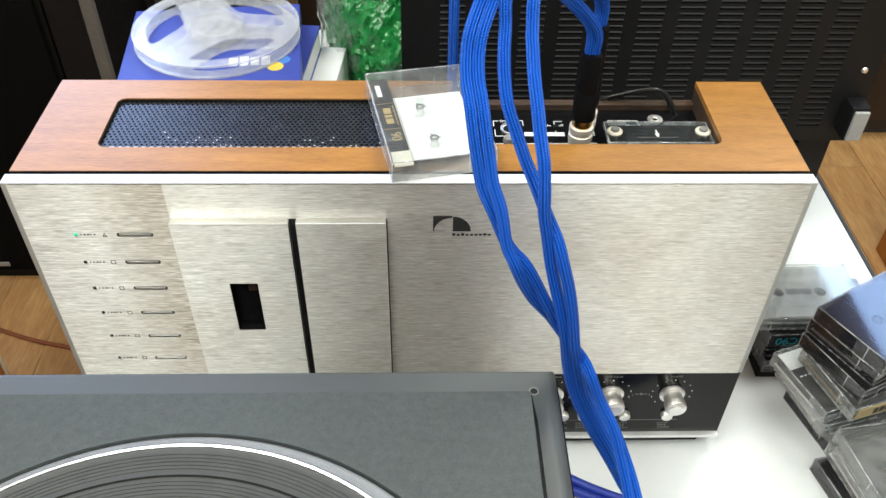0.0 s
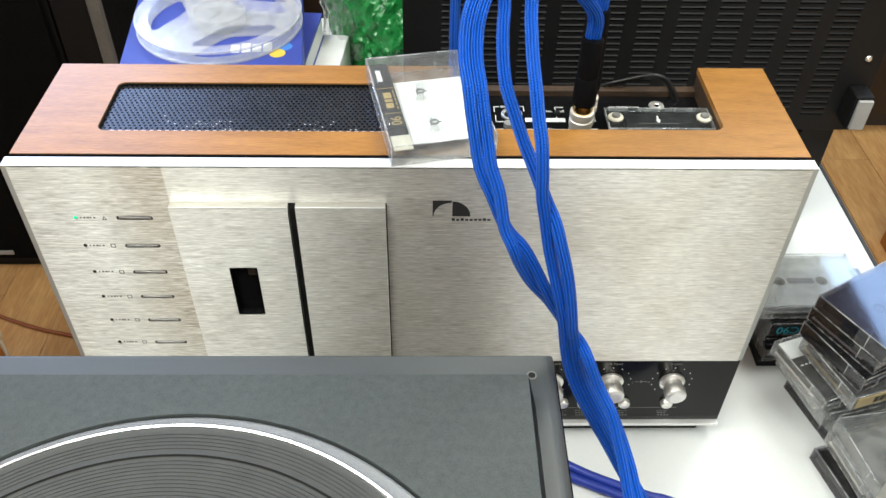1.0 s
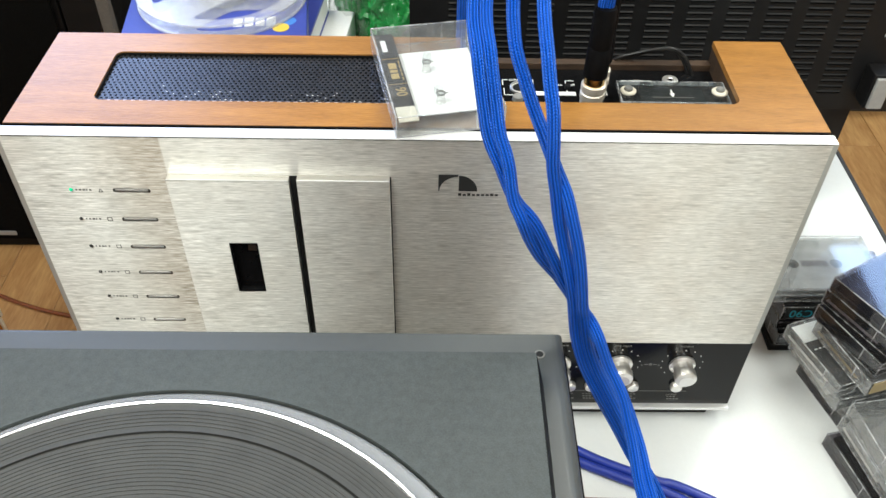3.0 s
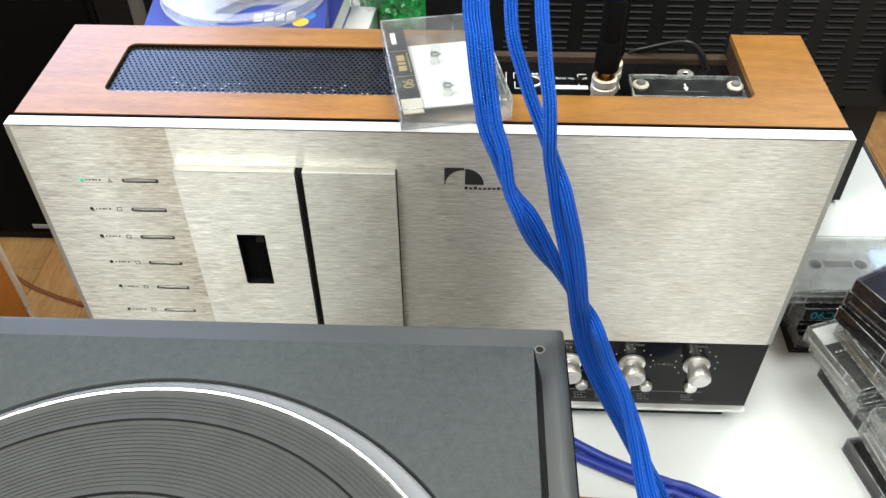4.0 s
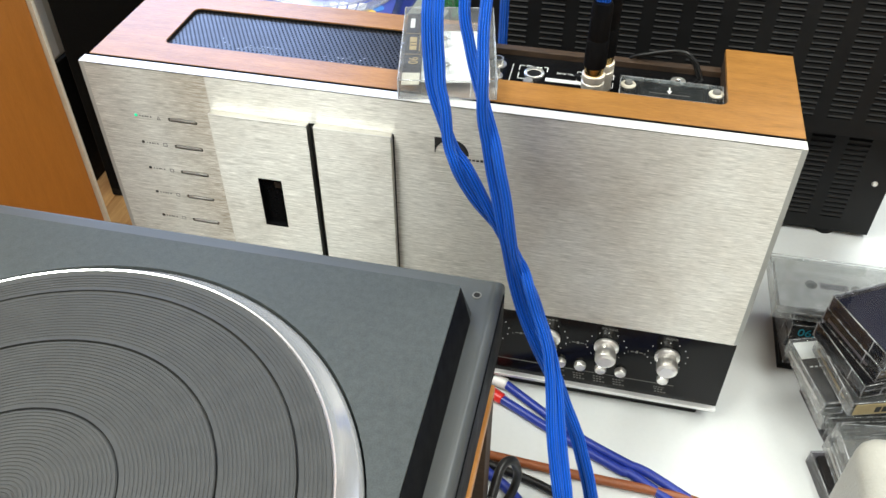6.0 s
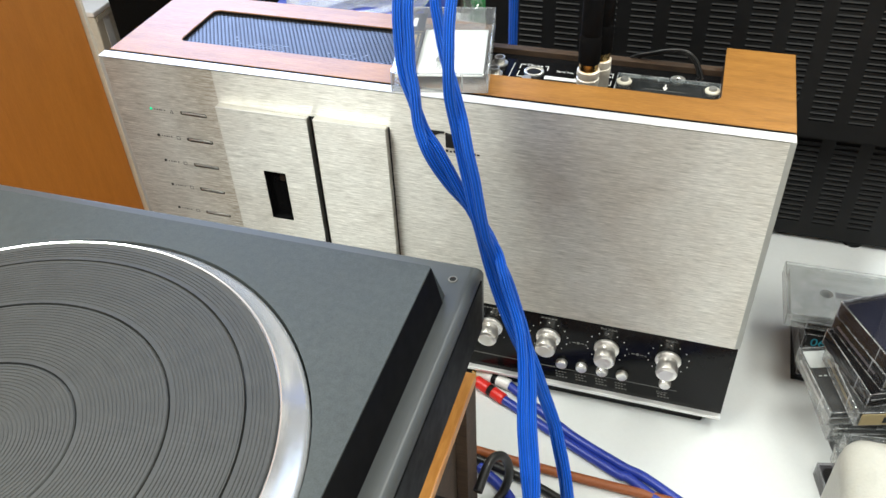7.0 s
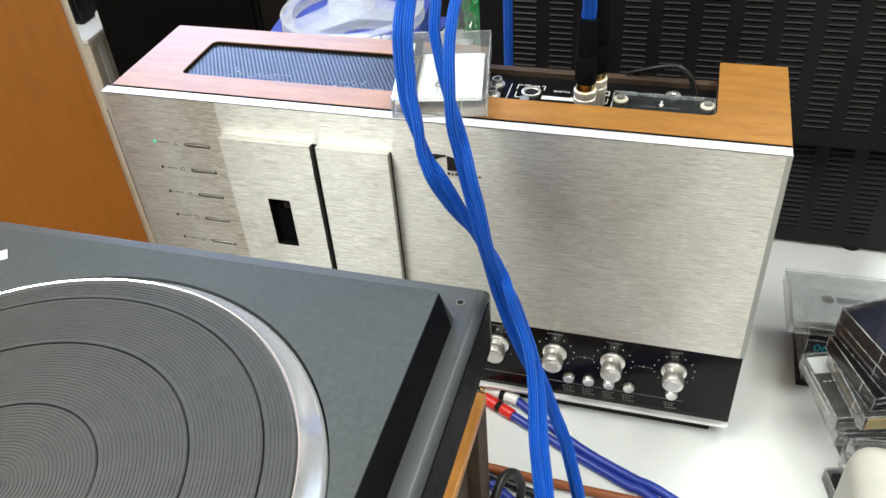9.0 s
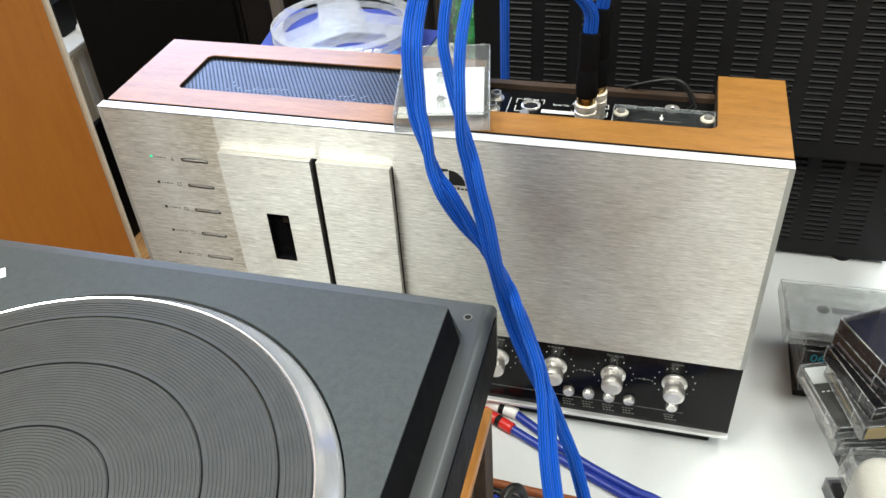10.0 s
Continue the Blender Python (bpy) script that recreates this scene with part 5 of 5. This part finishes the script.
part("dot", lathe(B(), [(0, 0.0203), (0.0080, 0.0203), (0.0080, 0.02)], 28, pose(0.0740, -0.0345, 0)), mat("light_blue_print", (0.06, 0.22, 0.62), 0.5), bb, "light blue dot")
tape_reel(pose(0.0427, 0.4185, BZ + 0.0208, 0, 0, -3))
b2 = thing("reel_box", "dark blue box with white pages edge under the reel", "box", at=pose(0.1435, 0.5030, 0, 0, 0, -4.5))
part("cover", box(B(), (-0.185, -0.185, BZ - 0.042), (0.0, 0.0, BZ - 0.0395), 0.0008), CARD_BLUE, b2)
part("cover", box(B(), (-0.185, -0.185, BZ - 0.0145), (0.0, 0.0, BZ - 0.0102), 0.0008), CARD_BLUE, b2)
part("pages", box(B(), (-0.182, -0.182, BZ - 0.0394), (-0.0012, -0.002, BZ - 0.0146)), PAPER, b2, "white inner edge")
b3 = thing("white_box", "worn white cardboard box in a stack", "box", at=pose(0.1735, 0.508, 0, 0, 0, -5))
part("carton", box(B(), (-0.185, -0.195, 0.030), (0.0, 0.0, BZ - 0.0422), 0.0015), PAPER, b3)
b4 = thing("white_box", "white cardboard box in a stack", "box")
part("carton", box(B(), (0.0, 0.290, TABLE), (0.1860, 0.515, 0.0298), 0.0015), OLD_WHITE, b4)
part("flap", box(B(), (0.1862, 0.295, -0.005), (0.1890, 0.51, 0.0280), 0.0004), PAPER, b4)

# crumpled green bag
bag = B()
bmesh.ops.create_icosphere(bag, subdivisions=6, radius=1.0)
for v in bag.verts:
    p = v.co.copy()
    k = 1 + 0.22 * noise.noise(p * 2.2) + 0.14 * abs(noise.noise(p * 4.5)) + 0.07 * abs(noise.noise(p * 10)) + 0.05 * noise.noise(p * 20) + 0.02 * noise.noise(p * 45)
    v.co = Vector((0.245 + p.x * 0.092 * k, 0.560 + p.y * 0.080 * k, max(TABLE, 0.095 + p.z * 0.135 * k)))
bag_thing = thing("plastic_bag", "crumpled glossy green plastic bag", "plastic bag")
part("film", bag, GREEN_FILM, bag_thing)
fold = B()
bmesh.ops.create_icosphere(fold, subdivisions=5, radius=1.0)
for v in fold.verts:
    p = v.co.copy()
    k = 1 + 0.25 * noise.noise(p * 2.5) + 0.16 * abs(noise.noise(p * 5)) + 0.08 * noise.noise(p * 12)
    v.co = Vector((0.172 + p.x * 0.032 * k, 0.540 + p.y * 0.040 * k, max(TABLE, 0.100 + p.z * 0.105 * k)))
part("loose_fold", fold, SIDE_CLEAR, bag_thing, "clear crumpled fold")


# ---- things further off ----
def wood_speaker():
    th = thing("wooden_cabinet", "tall orange-brown veneered cabinet standing on the floor", "cabinet")
    part("side_panel", box(B(), (-0.353, -0.50, FLOOR), (-0.333, 0.357, 0.62), 0.002), ORANGE_WOOD, th)
    part("side_panel", box(B(), (-0.703, -0.50, FLOOR), (-0.683, 0.357, 0.62), 0.002), ORANGE_WOOD, th)
    part("top_panel", box(B(), (-0.6828, -0.50, 0.600), (-0.3532, 0.357, 0.62), 0.002), ORANGE_WOOD, th)
    part("back_panel", box(B(), (-0.6828, 0.336, FLOOR + 0.05), (-0.3532, 0.3555, 0.5998), 0.001), ORANGE_WOOD, th)
    part("front_panel", box(B(), (-0.6828, -0.498, FLOOR + 0.05), (-0.3532, -0.48, 0.5998), 0.001), ORANGE_WOOD, th)
    part("plinth", box(B(), (-0.6828, -0.49, FLOOR), (-0.3532, 0.35, FLOOR + 0.0498)), EDGE_DARK, th)
    part("edge_strip", box(B(), (-0.352, 0.3572, -0.30), (-0.3275, 0.3632, 0.60), 0.0012), OLD_WHITE, th, "pale unveneered edge strip")
    part("edge_strip", box(B(), (-0.352, 0.3572, FLOOR + 0.01), (-0.3305, 0.3622, -0.302), 0.0012), OLD_WHITE, th, "pale unveneered edge strip")
    return th


wood_speaker()


def floor_speaker(x0, x1, y0, y1, z1, label):
    th = thing("loudspeaker", label, "loudspeaker")
    part("cabinet", box(B(), (x0, y0 + 0.012, FLOOR), (x1, y1, z1), 0.003), BLACK_MATT, th)
    part("grille_cloth", box(B(), (x0 + 0.01, y0, FLOOR + 0.03), (x1 - 0.01, y0 + 0.0118, z1 - 0.01), 0.004), mat("black_cloth", (0.003, 0.003, 0.003), 0.95, spec=0.1, bump=0.0003, scale=300), th)
    part("badge", box(B(), (-0.672, y0 - 0.003, FLOOR + 0.045), (-0.632, y0 - 0.0002, FLOOR + 0.056), 0.001), GREY_PAD, th, "small grey badge")
    return th


floor_speaker(-0.778, -0.388, 0.925, 1.35, 0.55, "large black floor loudspeaker with a small grey badge")
bk = thing("shelf_unit", "black upright shelf side behind the loudspeaker", "shelf")
part("upright", box(B(), (-0.3815, 0.93, FLOOR), (-0.3200, 1.40, 0.6), 0.002), BLACK_MATT, bk)
part("edge_strip", box(B(), (-0.3197, 0.932, FLOOR + 0.01), (-0.2990, 0.950, 0.598), 0.001), CURTAIN, bk, "grey edge strip")
part("foot", box(B(), (-0.3810, 0.9265, FLOOR), (-0.3200, 0.9298, FLOOR + 0.03), 0.0005), BLACK_MATT, bk)
cu = thing("curtain", "grey hanging cloth behind the boxes", "curtain")
bm = B()
vs, n = [], 40
for j in (0, 1):
    vs.append([bm.verts.new((-0.335 + 0.02 + 0.30 * i / n, 1.25 + 0.03 * math.sin(i * 1.1), FLOOR if j == 0 else 0.7)) for i in range(n + 1)])
for i in range(n):
    bm.faces.new((vs[0][i], vs[0][i + 1], vs[1][i + 1], vs[1][i]))
bmesh.ops.solidify(bm, geom=bm.faces[:], thickness=0.004)
part("cloth", bm, CURTAIN, cu)
dark = thing("wooden_cabinet", "dark brown cabinet against the back of the room", "cabinet")
part("carcass", box(B(), (-0.03, 1.48, FLOOR + 0.06), (2.4, 1.95, 0.88), 0.003), DARK_WOOD, dark)
part("plinth", box(B(), (-0.01, 1.50, FLOOR), (2.38, 1.93, FLOOR + 0.0598)), EDGE_DARK, dark)
part("top_panel", box(B(), (-0.04, 1.455, 0.8802), (2.41, 1.955, 0.905), 0.003), DARK_WOOD, dark)
for k in range(4):
    part("door", box(B(), (-0.028 + 0.607 * k, 1.461, FLOOR + 0.065), (0.575 + 0.607 * k, 1.4795, 0.876), 0.003), DARK_WOOD, dark)
ob_ = thing("wooden_box", "low orange-brown wooden box on the floor", "box")
part("carcass", box(B(), (1.34, 0.70, FLOOR), (1.75, 1.02, FLOOR + 0.24), 0.003), ORANGE_WOOD, ob_)
bs = thing("black_box", "black equipment case on the floor beside the loudspeaker", "case")
part("case", box(B(), (-1.36, 0.955, FLOOR), (-0.845, 1.45, -0.382), 0.004), BLACK_MATT, bs)
wb = thing("carton", "aged white carton standing on a black case", "box")
part("carton", box(B(), (-1.35, 0.965, -0.3818), (-0.853, 1.40, -0.212), 0.003), OLD_WHITE, wb)
part("tape_strip", box(B(), (-0.8529, 0.990, -0.375), (-0.8522, 1.012, -0.214), 0.0003), PAPER, wb)
part("lid", box(B(), (-1.353, 0.962, -0.2118), (-0.850, 1.403, -0.199), 0.003), PAPER, wb, "worn white lid")
part("lid_lip", box(B(), (-0.8528, 0.970, -0.224), (-0.8505, 1.39, -0.2122), 0.0006), OLD_WHITE, wb)
dv = thing("small_device", "dark grey plastic device standing on the carton", "device")
part("housing", box(B(), (-1.30, 1.03, -0.1988), (-0.905, 1.30, -0.118), 0.004), BLACK_SHEET, dv)
part("front_cover", box(B(), (-1.29, 1.0262, -0.190), (-0.915, 1.0298, -0.126), 0.001), BLACK_MATT, dv)
wk = thing("white_plug", "small white plastic plug lying on the carton", "plug")
part("body", lathe(B(), [(0, 0), (0.012, 0), (0.014, 0.004), (0.014, 0.018), (0.010, 0.024), (0, 0.025)], 24, pose(-0.872, 1.06, -0.1988)), WHITE_PLASTIC, wk)
part("cap", lathe(B(), [(0, 0.0252), (0.007, 0.0252), (0.006, 0.036), (0, 0.037)], 20, pose(-0.872, 1.06, -0.1988)), WHITE_PLASTIC, wk)
sb = thing("shelf_unit", "black shelf unit behind the carton", "shelf")
part("side_panel", box(B(), (-1.75, 1.60, FLOOR), (-1.72, 1.95, 0.75), 0.002), BLACK_MATT, sb)
part("side_panel", box(B(), (-0.85, 1.60, FLOOR), (-0.82, 1.95, 0.75), 0.002), BLACK_MATT, sb)
part("back_panel", box(B(), (-1.7198, 1.93, FLOOR), (-0.8502, 1.95, 0.75)), BLACK_MATT, sb)
for k in range(5):
    part("shelf", box(B(), (-1.7198, 1.605, FLOOR + 0.05 + 0.34 * k), (-0.8502, 1.9298, FLOOR + 0.07 + 0.34 * k), 0.001), BLACK_MATT, sb)
cable("floor_cable", [(-0.80, 0.86, FLOOR + 0.004), (-0.70, 0.82, FLOOR + 0.004), (-0.63, 0.781, FLOOR + 0.004), (-0.55, 0.749, FLOOR + 0.004), (-0.485, 0.731, FLOOR + 0.004), (-0.40, 0.715, FLOOR + 0.004), (-0.2, 0.70, FLOOR + 0.004), (0.0, 0.70, FLOOR + 0.004)], 0.004, BROWN_CORD, "thin dark cable lying on the floor")

# ceiling lamps; the fourth housing goes with the added blue panel
for lx, ly, sx, sy in ((1.05, 0.75, 0.30, 1.3), (-0.52, -0.58, 0.76, 1.3), (1.0, -1.02, 0.50, 1.3), (2.18, 1.66, 0.68, 0.62)):
    th = thing("ceiling_lamp", "white housing of an unseen ceiling light", "lamp", "ceiling lamps")
    part("housing", box(B(), (lx - sx / 2 - 0.02, ly - sy / 2 - 0.02, CEIL - 0.05), (lx + sx / 2 + 0.02, ly + sy / 2 + 0.02, CEIL), 0.004), WHITE_PLASTIC, th)

# window in the back wall
win1 = tagged(new("window_1"), "bright window high in the back wall", "window", kind="structure")
part("window_frame", plate(B(), [(-2.19, 0.90), (-0.58, 0.90), (-0.58, 1.85), (-2.19, 1.85)], [[(-2.13, 0.96), (-0.64, 0.96), (-0.64, 1.79), (-2.13, 1.79)]], -0.02, 0.03, pose(0, RY1 - 0.032, 0, 90)), WHITE_PLASTIC, win1, smooth=False)

# floorboards
PWD, k = 0.13, 0
for i in range(int((RX1 - RX0) / PWD) + 1):
    x = RX0 + i * PWD
    y = RY0 - 0.9 * random.random()
    while y < RY1:
        y0, y1 = max(y, RY0), min(y + 1.2, RY1)
        x1 = min(x + PWD, RX1)
        if y1 - y0 > 0.05 and x1 - x > 0.02:
            part("plank", box(B(), (x + 0.0006, y0 + 0.0006, FLOOR - 0.0139), (x1 - 0.0006, y1 - 0.0006, FLOOR - 0.0002), 0.001, 1), PLANK, floor)
        y += 1.2
